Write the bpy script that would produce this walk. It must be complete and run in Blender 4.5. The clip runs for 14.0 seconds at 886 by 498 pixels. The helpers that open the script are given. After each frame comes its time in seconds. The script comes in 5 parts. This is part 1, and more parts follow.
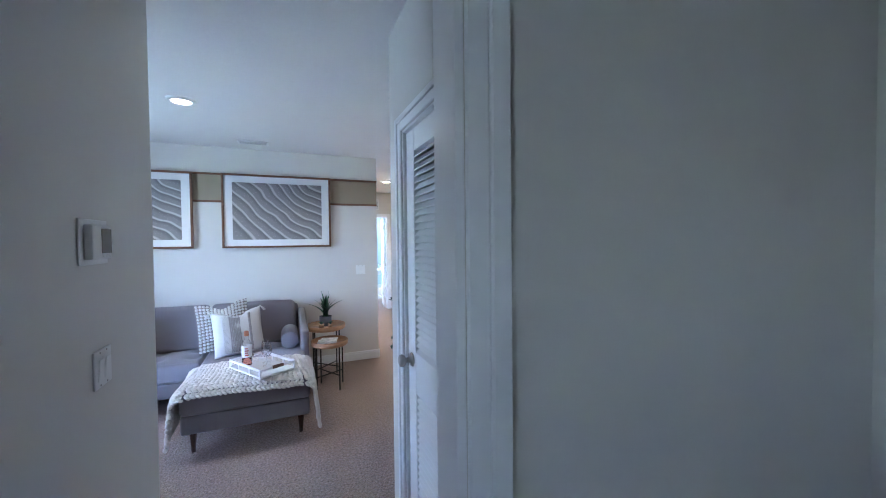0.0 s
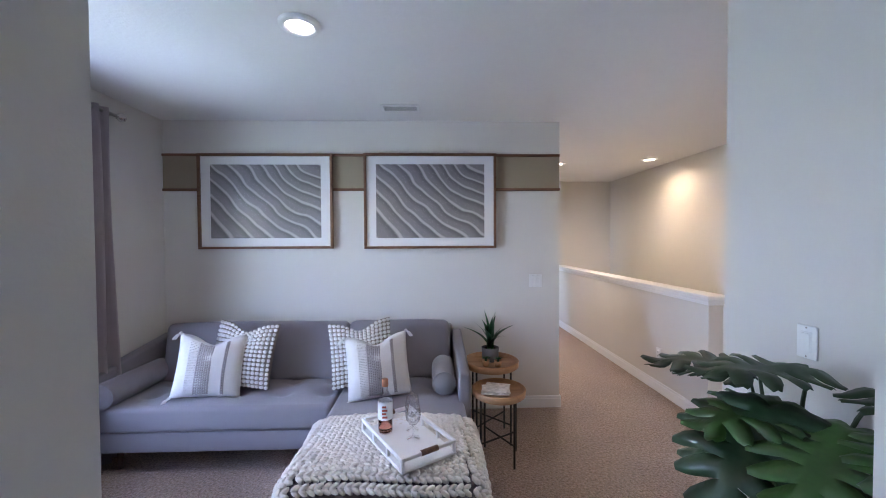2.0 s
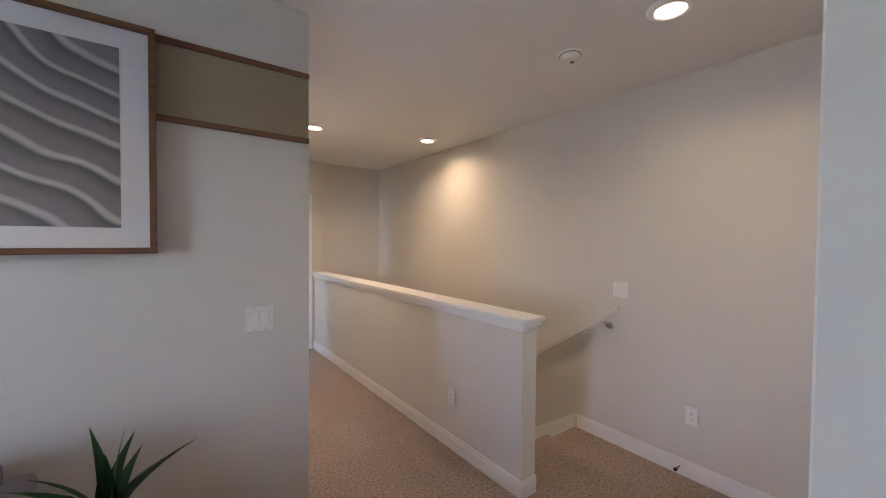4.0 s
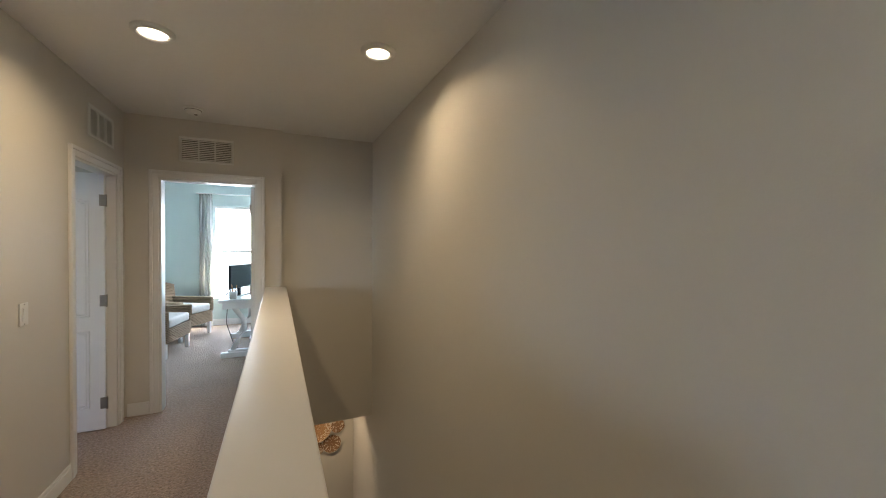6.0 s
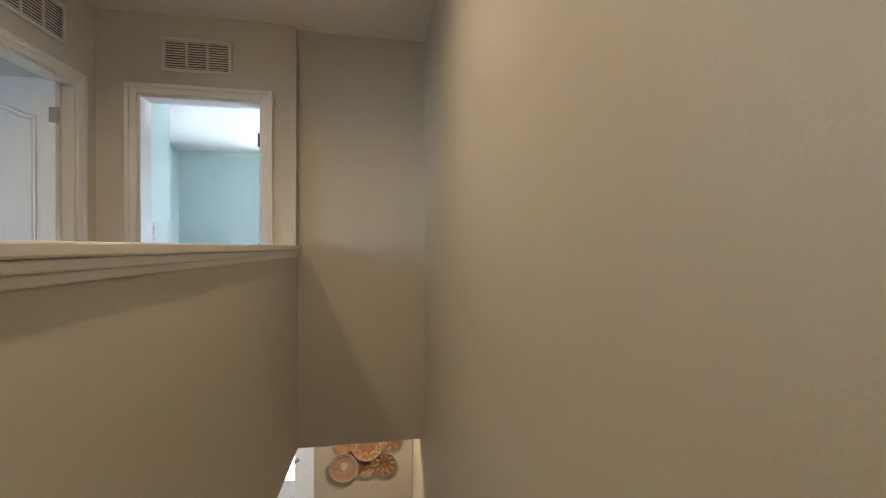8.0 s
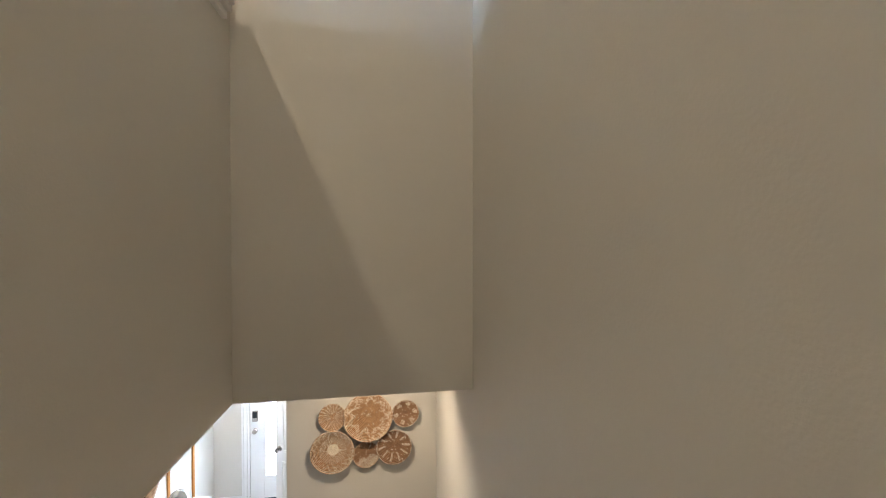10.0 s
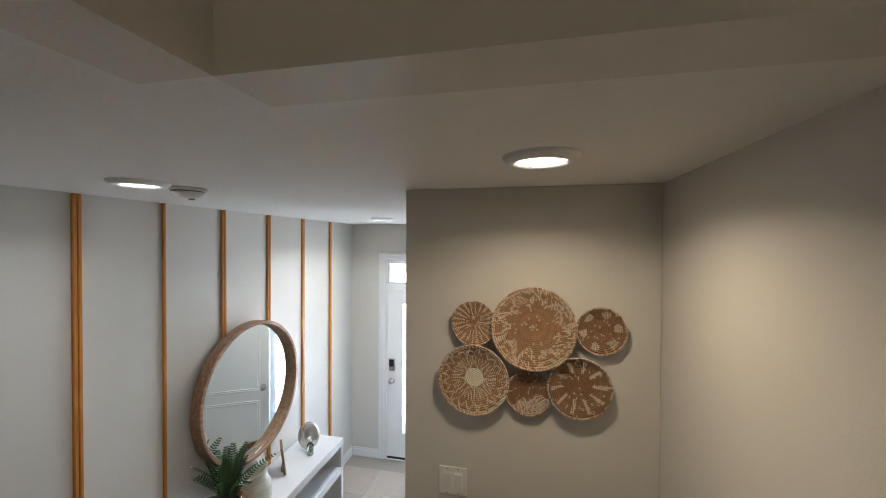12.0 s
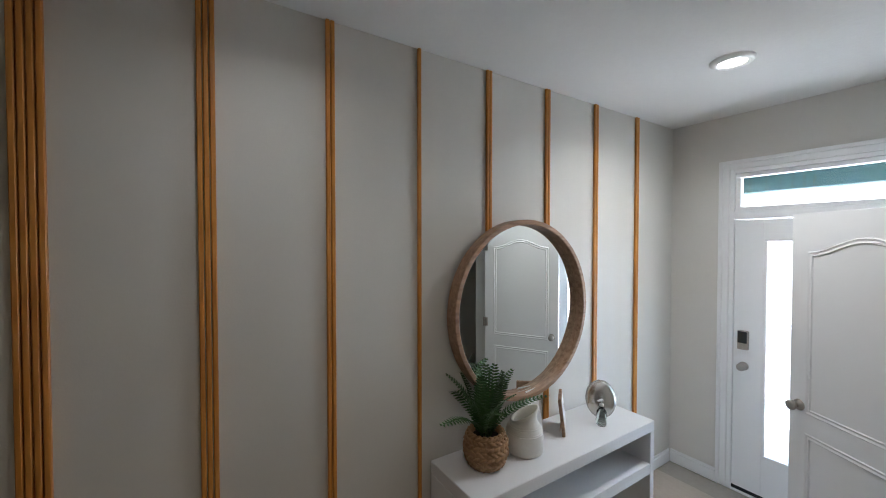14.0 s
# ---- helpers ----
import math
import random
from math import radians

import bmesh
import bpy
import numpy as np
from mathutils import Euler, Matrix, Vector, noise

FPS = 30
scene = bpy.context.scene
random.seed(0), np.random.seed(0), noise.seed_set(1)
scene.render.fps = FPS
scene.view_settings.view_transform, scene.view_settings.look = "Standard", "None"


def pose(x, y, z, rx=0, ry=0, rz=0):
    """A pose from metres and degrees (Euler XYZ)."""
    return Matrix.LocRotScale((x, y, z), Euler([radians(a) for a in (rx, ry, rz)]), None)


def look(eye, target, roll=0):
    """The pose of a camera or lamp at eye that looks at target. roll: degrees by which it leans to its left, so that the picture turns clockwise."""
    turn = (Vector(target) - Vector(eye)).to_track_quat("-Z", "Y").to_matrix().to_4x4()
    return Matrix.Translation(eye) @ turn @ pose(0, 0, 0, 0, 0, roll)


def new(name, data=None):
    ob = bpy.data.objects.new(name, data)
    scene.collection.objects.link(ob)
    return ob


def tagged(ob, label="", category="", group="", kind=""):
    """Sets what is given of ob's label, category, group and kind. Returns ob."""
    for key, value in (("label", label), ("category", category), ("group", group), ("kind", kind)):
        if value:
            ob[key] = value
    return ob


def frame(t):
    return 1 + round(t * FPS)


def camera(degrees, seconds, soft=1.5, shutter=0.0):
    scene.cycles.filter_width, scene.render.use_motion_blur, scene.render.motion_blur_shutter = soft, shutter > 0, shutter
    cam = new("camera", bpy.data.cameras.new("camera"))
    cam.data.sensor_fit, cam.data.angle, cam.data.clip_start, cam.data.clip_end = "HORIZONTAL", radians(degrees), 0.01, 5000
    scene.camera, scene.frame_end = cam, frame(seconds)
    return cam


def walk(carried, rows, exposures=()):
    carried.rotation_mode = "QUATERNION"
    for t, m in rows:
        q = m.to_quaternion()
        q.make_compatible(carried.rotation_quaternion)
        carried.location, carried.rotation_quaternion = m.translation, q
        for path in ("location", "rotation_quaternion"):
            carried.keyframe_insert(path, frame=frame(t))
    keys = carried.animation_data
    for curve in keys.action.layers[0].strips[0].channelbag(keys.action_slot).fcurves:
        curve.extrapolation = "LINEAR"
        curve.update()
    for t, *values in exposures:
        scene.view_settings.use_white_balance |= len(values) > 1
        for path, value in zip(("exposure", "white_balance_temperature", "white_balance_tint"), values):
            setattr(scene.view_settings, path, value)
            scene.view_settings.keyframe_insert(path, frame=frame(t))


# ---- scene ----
cam = camera(99.2, 14.0, 1.0)

PATH = [
    (0, (-0.109, 0.139, 1.525), (0.664, 1.982, 1.478), -0.6),
    (0.5, (-0.044, 0.395, 1.513), (0.052, 2.393, 1.485), -0.5),
    (1, (-0.061, 0.782, 1.505), (-0.177, 2.779, 1.472), -0.2),
    (1.5, (-0.09, 1.218, 1.518), (-0.212, 3.214, 1.476), -0.4),
    (2, (-0.166, 1.613, 1.532), (-0.101, 3.611, 1.485), -0.3),
    (2.5, (-0.161, 1.977, 1.535), (0.252, 3.933, 1.48), -0.0),
    (3, (-0.045, 2.416, 1.533), (0.75, 4.25, 1.476), 0.0),
    (3.5, (0.172, 2.834, 1.512), (1.28, 4.499, 1.466), 0.3),
    (3.7, (0.263, 2.962, 1.519), (1.456, 4.566, 1.471), 0.4),
    (5.8, (2.015, 4.270, 1.489), (2.950, 6.038, 1.462), 0.2),
    (6, (2.193, 4.380, 1.490), (2.996, 6.211, 1.464), 0.3),
    (6.5, (2.515, 4.668, 1.458), (3.085, 6.584, 1.438), 0.0),
    (7, (2.704, 5.021, 1.438), (3.071, 6.987, 1.407), -0.1),
    (7.5, (2.780, 5.343, 1.296), (3.119, 7.314, 1.264), 0.1),
    (8, (2.824, 5.638, 1.056), (3.143, 7.612, 1.044), 0.1),
    (8.2, (2.835, 5.760, 0.978), (3.137, 7.737, 0.979), 0.1),
    (10.3, (2.754, 7.082, 0.098), (3.069, 9.057, 0.067), -0.2),
    (10.5, (2.733, 7.142, 0.037), (3.045, 9.117, 0.0), -0.4),
    (11, (2.719, 7.486, -0.219), (2.926, 9.475, -0.251), -0.3),
    (11.5, (2.686, 7.775, -0.448), (2.635, 9.774, -0.477), -0.2),
    (12, (2.650, 8.022, -0.617), (2.218, 9.975, -0.646), 0.3),
    (12.5, (2.562, 8.286, -0.810), (1.747, 10.112, -0.847), 0.4),
    (13, (2.473, 8.533, -1.003), (1.312, 10.161, -1.043), 0.3),
    (13.5, (2.379, 8.740, -1.172), (0.941, 10.130, -1.217), 0.2),
    (14, (2.222, 8.898, -1.333), (0.541, 9.982, -1.374), 0.0),
]
EXPOSURES = (
    (0, 5.20, 5500, 14), (0.5, 5.42, 5550, 15), (1, 5.35, 5750, 16), (1.5, 5.12, 6000, 20), (2, 4.92, 6080, 22), (3, 4.52, 6480, 25), (3.7, 4.45, 6850, 25),
    (5.8, 3.76, 6900, 11), (7, 3.84, 6900, 11), (8.2, 4.15, 6750, 12), (10.3, 4.70, 5850, 9), (11, 4.55, 5850, 8), (11.5, 4.12, 5900, 8), (12.5, 3.75, 5850, 8), (13.1, 3.70, 5850, 9), (14, 3.35, 5900, 9),
)
walk(cam, [(t, look(e, g, r)) for t, e, g, r in PATH], EXPOSURES)


# ---------------------------------------------------------------- world, sun
world = bpy.data.worlds.new("world")
scene.world = world
world.use_nodes = True
wn = world.node_tree.nodes
sky = wn.new("ShaderNodeTexSky")
sky.sky_type, sky.sun_disc = "NISHITA", False
sky.sun_elevation, sky.sun_rotation = radians(53), radians(77)
world.node_tree.links.new(sky.outputs[0], wn["Background"].inputs[0])
wn["Background"].inputs[1].default_value = 0.15

sun = new("sun", bpy.data.lights.new("sun", "SUN"))
sun.data.energy, sun.data.angle, sun.data.color = 5.0, radians(0.5), (1.0, 0.95, 0.88)
sun.matrix_world = look((0, 0, 20), (-0.92 * 8, -0.21 * 8, 20 - 10))


def area_lamp(name, eye, target, sx, sy, power, color, spread=180):
    """Daylight standing in a window's opening."""
    ob = new(name, bpy.data.lights.new(name, "AREA"))
    ob.data.shape, ob.data.size, ob.data.size_y = "RECTANGLE", sx, sy
    ob.data.energy, ob.data.color, ob.data.spread = power, color, radians(spread)
    ob.matrix_world = look(eye, target)
    return ob


DAY = (0.58, 0.70, 1.08)
WARM = (1.0, 0.78, 0.50)
P_HALL, P_ENTRY, P_STAIR = 0.36, 0.58, 0.29     # watts of the ceiling lights
area_lamp("daylight_loft", (-2.90, 3.27, 1.15), (-1.0, 3.45, 2.0), 1.35, 1.30, 1.35, DAY)
# added fill light for the start doorway and passage, at an invented window
area_lamp("fill_start_room", (-1.64, -0.775, 1.625), (0.0, -0.775, 1.4), 0.40, 0.45, 0.20, (0.80, 0.88, 1.0))
area_lamp("daylight_side_room", (-2.66, 6.7, 1.40), (0.0, 6.9, 1.2), 1.15, 1.35, 1.2, DAY)
area_lamp("daylight_front_door", (1.49, 12.42, -1.95), (1.45, 11.0, -1.70), 0.60, 1.70, 0.85, (0.80, 0.92, 1.05))
area_lamp("daylight_bedroom", (1.75, 12.33, 1.35), (1.4, 9.0, 1.0), 1.2, 1.6, 4.6, (0.56, 0.78, 1.05))

# ---------------------------------------------------------------- materials


def mat(name, color, rough=0.6, vary=0.06, scale=6.0, fine=0.0, fscale=90.0, bump=0.0, bscale=120.0, metal=0.0, sheen=0.0, coat=0.0, per_object=0.0):
    """A principled material with large and fine colour variation and a noise bump, in metres."""
    m = bpy.data.materials.new(name)
    m.use_nodes = True
    nt = m.node_tree
    n, l = nt.nodes, nt.links
    b = n["Principled BSDF"]
    b.inputs["Roughness"].default_value = rough
    b.inputs["Metallic"].default_value = metal
    b.inputs["Sheen Weight"].default_value = sheen
    b.inputs["Coat Weight"].default_value = coat
    co = n.new("ShaderNodeTexCoord")
    big = n.new("ShaderNodeTexNoise")
    big.inputs["Scale"].default_value, big.inputs["Detail"].default_value = scale, 3
    l.new(co.outputs["Object"], big.inputs["Vector"])
    amount = n.new("ShaderNodeMath")
    amount.operation, amount.inputs[1].default_value, amount.inputs[2].default_value = "MULTIPLY_ADD", 2 * vary, 1 - vary
    l.new(big.outputs["Fac"], amount.inputs[0])
    value = amount.outputs[0]
    if fine:
        small = n.new("ShaderNodeTexNoise")
        small.inputs["Scale"].default_value, small.inputs["Detail"].default_value = fscale, 4
        l.new(co.outputs["Object"], small.inputs["Vector"])
        add = n.new("ShaderNodeMath")
        add.operation, add.inputs[1].default_value, add.inputs[2].default_value = "MULTIPLY_ADD", 4 * fine, 1 - 2 * fine
        l.new(small.outputs["Fac"], add.inputs[0])
        mul = n.new("ShaderNodeMath")
        mul.operation = "MULTIPLY"
        l.new(value, mul.inputs[0]), l.new(add.outputs[0], mul.inputs[1])
        value = mul.outputs[0]
    if per_object:
        info = n.new("ShaderNodeObjectInfo")
        po = n.new("ShaderNodeMath")
        po.operation, po.inputs[1].default_value, po.inputs[2].default_value = "MULTIPLY_ADD", 2 * per_object, 1 - per_object
        l.new(info.outputs["Random"], po.inputs[0])
        mul = n.new("ShaderNodeMath")
        mul.operation = "MULTIPLY"
        l.new(value, mul.inputs[0]), l.new(po.outputs[0], mul.inputs[1])
        value = mul.outputs[0]
    mix = n.new("ShaderNodeVectorMath")
    mix.operation, mix.inputs[0].default_value = "SCALE", color
    l.new(value, mix.inputs["Scale"])
    l.new(mix.outputs[0], b.inputs["Base Color"])
    if bump:
        bn = n.new("ShaderNodeTexNoise")
        bn.inputs["Scale"].default_value, bn.inputs["Detail"].default_value = bscale, 3
        l.new(co.outputs["Object"], bn.inputs["Vector"])
        bp = n.new("ShaderNodeBump")
        bp.inputs["Strength"].default_value, bp.inputs["Distance"].default_value = bump, 0.004
        l.new(bn.outputs["Fac"], bp.inputs["Height"])
        l.new(bp.outputs[0], b.inputs["Normal"])
    return m


def wood(name, dark, light, scale=14.0, axis=2, rough=0.45):
    """Wood with a grain stretched along one axis."""
    m = bpy.data.materials.new(name)
    m.use_nodes = True
    n, l = m.node_tree.nodes, m.node_tree.links
    b = n["Principled BSDF"]
    b.inputs["Roughness"].default_value = rough
    co, mp = n.new("ShaderNodeTexCoord"), n.new("ShaderNodeMapping")
    s = [scale * 3] * 3
    s[axis] = scale * 0.18
    mp.inputs["Scale"].default_value = s
    no, ra = n.new("ShaderNodeTexNoise"), n.new("ShaderNodeValToRGB")
    no.inputs["Scale"].default_value, no.inputs["Detail"].default_value, no.inputs["Distortion"].default_value = 2.0, 6, 0.6
    ra.color_ramp.elements[0].color, ra.color_ramp.elements[1].color = (*dark, 1), (*light, 1)
    ra.color_ramp.elements[0].position, ra.color_ramp.elements[1].position = 0.3, 0.7
    bp = n.new("ShaderNodeBump")
    bp.inputs["Strength"].default_value, bp.inputs["Distance"].default_value = 0.2, 0.002
    l.new(co.outputs["Object"], mp.inputs[0]), l.new(mp.outputs[0], no.inputs["Vector"]), l.new(no.outputs["Fac"], ra.inputs[0])
    l.new(ra.outputs[0], b.inputs["Base Color"]), l.new(no.outputs["Fac"], bp.inputs["Height"]), l.new(bp.outputs[0], b.inputs["Normal"])
    return m


def glass_mat(name, color=(1, 1, 1), rough=0.0):
    m = bpy.data.materials.new(name)
    m.use_nodes = True
    b = m.node_tree.nodes["Principled BSDF"]
    b.inputs["Base Color"].default_value = (*color, 1)
    b.inputs["Transmission Weight"].default_value, b.inputs["Roughness"].default_value, b.inputs["IOR"].default_value = 1.0, rough, 1.45
    return m


def glow(name, color, strength):
    m = bpy.data.materials.new(name)
    m.use_nodes = True
    b = m.node_tree.nodes["Principled BSDF"]
    b.inputs["Emission Color"].default_value, b.inputs["Emission Strength"].default_value = (*color, 1), strength
    return m


PAINT = mat("wall_paint", (0.68, 0.655, 0.61), 0.55, 0.02, 1.5, 0.006, 60, 0.10, 170)
CEIL = mat("ceiling_paint", (0.80, 0.79, 0.77), 0.8, 0.02, 2.0, 0.01, 40, 0.35, 55)
TRIM = mat("white_trim_paint", (0.84, 0.84, 0.84), 0.32, 0.015, 3.0, 0.0, 60, 0.03, 200)
TEAL = mat("pale_teal_paint", (0.60, 0.71, 0.70), 0.6, 0.02, 1.5, 0.006, 60, 0.10, 170)
BEIGE = mat("beige_wall_panel", (0.33, 0.275, 0.19), 0.7, 0.03, 4.0, 0.03, 220, 0.1, 300)
PLASTIC = mat("white_plastic", (0.82, 0.82, 0.80), 0.3, 0.01, 4.0)
NICKEL = mat("satin_nickel", (0.42, 0.39, 0.36), 0.32, 0.06, 30.0, metal=1.0)
CHROME = mat("chrome", (0.75, 0.75, 0.75), 0.12, 0.03, 30.0, metal=1.0)
BLACK_METAL = mat("black_metal", (0.02, 0.02, 0.022), 0.45, 0.1, 40.0, bump=0.05)
DARK = mat("dark_plastic", (0.02, 0.025, 0.03), 0.25, 0.05, 10)
SCREEN_GREY = mat("thermostat_screen", (0.20, 0.19, 0.16), 0.2, 0.03, 10)
SOFA = mat("grey_sofa_fabric", (0.225, 0.212, 0.235), 0.9, 0.05, 4.0, 0.06, 260, 0.25, 420, sheen=0.3)
KNIT = mat("cream_knit", (0.74, 0.70, 0.65), 0.95, 0.06, 10, 0.08, 120, 0.5, 160, sheen=0.4)
LINEN = mat("white_linen", (0.68, 0.66, 0.64), 0.95, 0.04, 12, 0.05, 260, 0.4, 320, sheen=0.2)
LINEN_GREY = mat("grey_woven_stripe", (0.36, 0.33, 0.33), 0.95, 0.06, 12, 0.1, 220, 0.5, 260)
TAUPE = mat("taupe_weave", (0.27, 0.24, 0.21), 0.95, 0.08, 12, 0.1, 260, 0.4, 320)
WALNUT = wood("dark_walnut", (0.035, 0.014, 0.008), (0.09, 0.035, 0.018))
FRAME_WOOD = wood("brown_frame_wood", (0.12, 0.055, 0.025), (0.22, 0.11, 0.055), 10, 0)
OAK = wood("tray_wood", (0.36, 0.19, 0.09), (0.52, 0.30, 0.15), 8, 0)
SLAT = wood("golden_pine_slat", (0.46, 0.16, 0.022), (0.70, 0.31, 0.06), 9, 2, 0.4)
MIRROR_WOOD = wood("mirror_frame_wood", (0.22, 0.12, 0.065), (0.42, 0.26, 0.16), 7, 1)
HANDLE_WOOD = wood("brown_handle_wood", (0.10, 0.06, 0.04), (0.2, 0.12, 0.08), 12, 0)
RAIL = mat("white_handrail_paint", (0.66, 0.63, 0.59), 0.4, 0.03, 5)
LEAF = mat("monstera_leaf", (0.010, 0.036, 0.012), 0.5, 0.25, 9, 0.1, 60, 0.1, 40, coat=0.1, per_object=0.35)
LEAF_LIGHT = mat("monstera_young_leaf", (0.03, 0.09, 0.018), 0.42, 0.2, 9, 0.1, 60, 0.1, 40, per_object=0.2)
STEM = mat("plant_stem", (0.03, 0.06, 0.02), 0.5, 0.2, 20)
AGAVE = mat("agave_leaf", (0.025, 0.105, 0.04), 0.45, 0.2, 20, 0.1, 90, per_object=0.2)
FERN = mat("fern_leaf", (0.035, 0.095, 0.018), 0.5, 0.3, 25, 0.1, 90, per_object=0.25)
CONCRETE = mat("grey_concrete_pot", (0.12, 0.12, 0.125), 0.8, 0.12, 20, 0.1, 140, 0.3, 120)
TERRACOTTA = mat("tan_clay", (0.45, 0.27, 0.15), 0.8, 0.1, 20, 0.05, 120)
SOIL = mat("dark_soil", (0.03, 0.022, 0.015), 0.95, 0.3, 60, 0.2, 160, 0.8, 90)
CERAMIC = mat("cream_ceramic", (0.74, 0.71, 0.65), 0.45, 0.05, 14, 0.03, 90, 0.15, 60)
WHITE_WOOD = mat("white_lacquer", (0.82, 0.82, 0.83), 0.38, 0.015, 3.0)
COIL = mat("seagrass_coil", (0.37, 0.215, 0.11), 0.85, 0.22, 22, 0.12, 160, 0.6, 130, per_object=0.12)
COIL_DARK = mat("brown_seagrass_coil", (0.27, 0.15, 0.082), 0.85, 0.22, 22, 0.12, 160, 0.6, 130, per_object=0.12)
STITCH = mat("cream_stitching", (0.80, 0.73, 0.62), 0.9, 0.12, 60)
WICKER = mat("woven_wicker", (0.30, 0.215, 0.14), 0.85, 0.2, 40, 0.2, 150, 0.6, 120)
CURTAIN = mat("sheer_mauve_curtain", (0.48, 0.42, 0.44), 0.9, 0.08, 8, 0.05, 200, 0.2, 200)
CURTAIN_WHITE = mat("white_curtain", (0.75, 0.75, 0.73), 0.9, 0.05, 8, 0.05, 200, 0.2, 200)
PAPER = mat("printed_paper", (0.75, 0.73, 0.70), 0.5, 0.25, 22, 0.25, 40)
PAPER_PLAIN = mat("white_paper", (0.82, 0.82, 0.82), 0.5, 0.02, 10)
TILE = mat("beige_floor_tile", (0.44, 0.375, 0.31), 0.4, 0.10, 3.0, 0.05, 30, 0.05, 40, per_object=0.05)
GROUT = mat("grey_grout", (0.35, 0.32, 0.28), 0.9, 0.1, 30)
GLASS = glass_mat("clear_glass")


def thin_glass(name, tint, gloss):
    """Thin clear glass: see-through, with a sheen that grows at the edges."""
    m = bpy.data.materials.new(name)
    m.use_nodes = True
    n, l = m.node_tree.nodes, m.node_tree.links
    n.remove(n["Principled BSDF"])
    clear, shine, mix, lw, k = (n.new("ShaderNode" + q) for q in ("BsdfTransparent", "BsdfGlossy", "MixShader", "LayerWeight", "Math"))
    clear.inputs[0].default_value = (*tint, 1)
    shine.inputs["Roughness"].default_value = 0.05
    lw.inputs["Blend"].default_value = 0.25
    k.operation, k.inputs[1].default_value = "MULTIPLY", gloss
    l.new(lw.outputs["Fresnel"], k.inputs[0]), l.new(k.outputs[0], mix.inputs[0])
    l.new(clear.outputs[0], mix.inputs[1]), l.new(shine.outputs[0], mix.inputs[2]), l.new(mix.outputs[0], n["Material Output"].inputs[0])
    return m


THIN_GLASS = thin_glass("thin_drinking_glass", (0.975, 0.98, 0.985), 0.5)
PINK = glass_mat("pink_liquid", (0.95, 0.42, 0.32), 0.02)
GREENISH = glass_mat("sanitizer_glass", (0.85, 0.97, 0.92))
LAMP_WARM = glow("warm_lamp_diffuser", (1.0, 0.86, 0.66), 0.9)
LAMP_COOL = glow("daylight_lamp_diffuser", (1.0, 0.95, 0.88), 0.9)
COPPER = mat("copper_cap", (0.55, 0.25, 0.15), 0.3, 0.05, 20, metal=1.0)
LABEL_RED = mat("red_label", (0.45, 0.10, 0.07), 0.5, 0.1, 20)
MIRROR = mat("mirror_silver", (0.86, 0.90, 0.89), 0.01, 0.0, 1.0, metal=1.0)
SHELL = mat("silver_dish", (0.62, 0.60, 0.56), 0.25, 0.1, 20, metal=0.8)
PURPLE = mat("mauve_planter", (0.25, 0.22, 0.33), 0.6, 0.1, 8)
PAVING = mat("pale_concrete", (0.70, 0.69, 0.66), 0.85, 0.08, 1.2, 0.05, 20, 0.2, 40)
SIDING = mat("dark_teal_siding", (0.06, 0.11, 0.12), 0.7, 0.05, 2.0)
GRASS = mat("grass", (0.07, 0.12, 0.03), 0.9, 0.3, 2.0, 0.2, 20)


def carpet_mat():
    m = bpy.data.materials.new("beige_carpet")
    m.use_nodes = True
    n, l = m.node_tree.nodes, m.node_tree.links
    b = n["Principled BSDF"]
    b.inputs["Roughness"].default_value, b.inputs["Sheen Weight"].default_value = 1.0, 0.2
    co = n.new("ShaderNodeTexCoord")
    vo, no, big = n.new("ShaderNodeTexVoronoi"), n.new("ShaderNodeTexNoise"), n.new("ShaderNodeTexNoise")
    vo.inputs["Scale"].default_value = 75
    no.inputs["Scale"].default_value, no.inputs["Detail"].default_value, no.inputs["Roughness"].default_value = 62, 5, 0.8
    big.inputs["Scale"].default_value = 2.2
    ra = n.new("ShaderNodeValToRGB")
    e = ra.color_ramp.elements
    e[0].position, e[0].color, e[1].position, e[1].color = 0.33, (0.15, 0.10, 0.078, 1), 0.64, (0.60, 0.465, 0.385, 1)
    l.new(no.outputs["Fac"], ra.inputs[0])
    am = n.new("ShaderNodeMath")
    am.operation, am.inputs[1].default_value, am.inputs[2].default_value = "MULTIPLY_ADD", 0.3, 0.85
    sc = n.new("ShaderNodeVectorMath")
    sc.operation = "SCALE"
    l.new(big.outputs["Fac"], am.inputs[0]), l.new(am.outputs[0], sc.inputs["Scale"]), l.new(ra.outputs[0], sc.inputs[0])
    l.new(sc.outputs[0], b.inputs["Base Color"])
    mx = n.new("ShaderNodeMath")
    mx.operation = "SUBTRACT"
    bp = n.new("ShaderNodeBump")
    bp.inputs["Strength"].default_value, bp.inputs["Distance"].default_value = 1.0, 0.012
    l.new(no.outputs["Fac"], mx.inputs[0]), l.new(vo.outputs["Distance"], mx.inputs[1])
    l.new(mx.outputs[0], bp.inputs["Height"]), l.new(bp.outputs[0], b.inputs["Normal"])
    for t in (vo, no, big):
        l.new(co.outputs["Object"], t.inputs["Vector"])
    return m


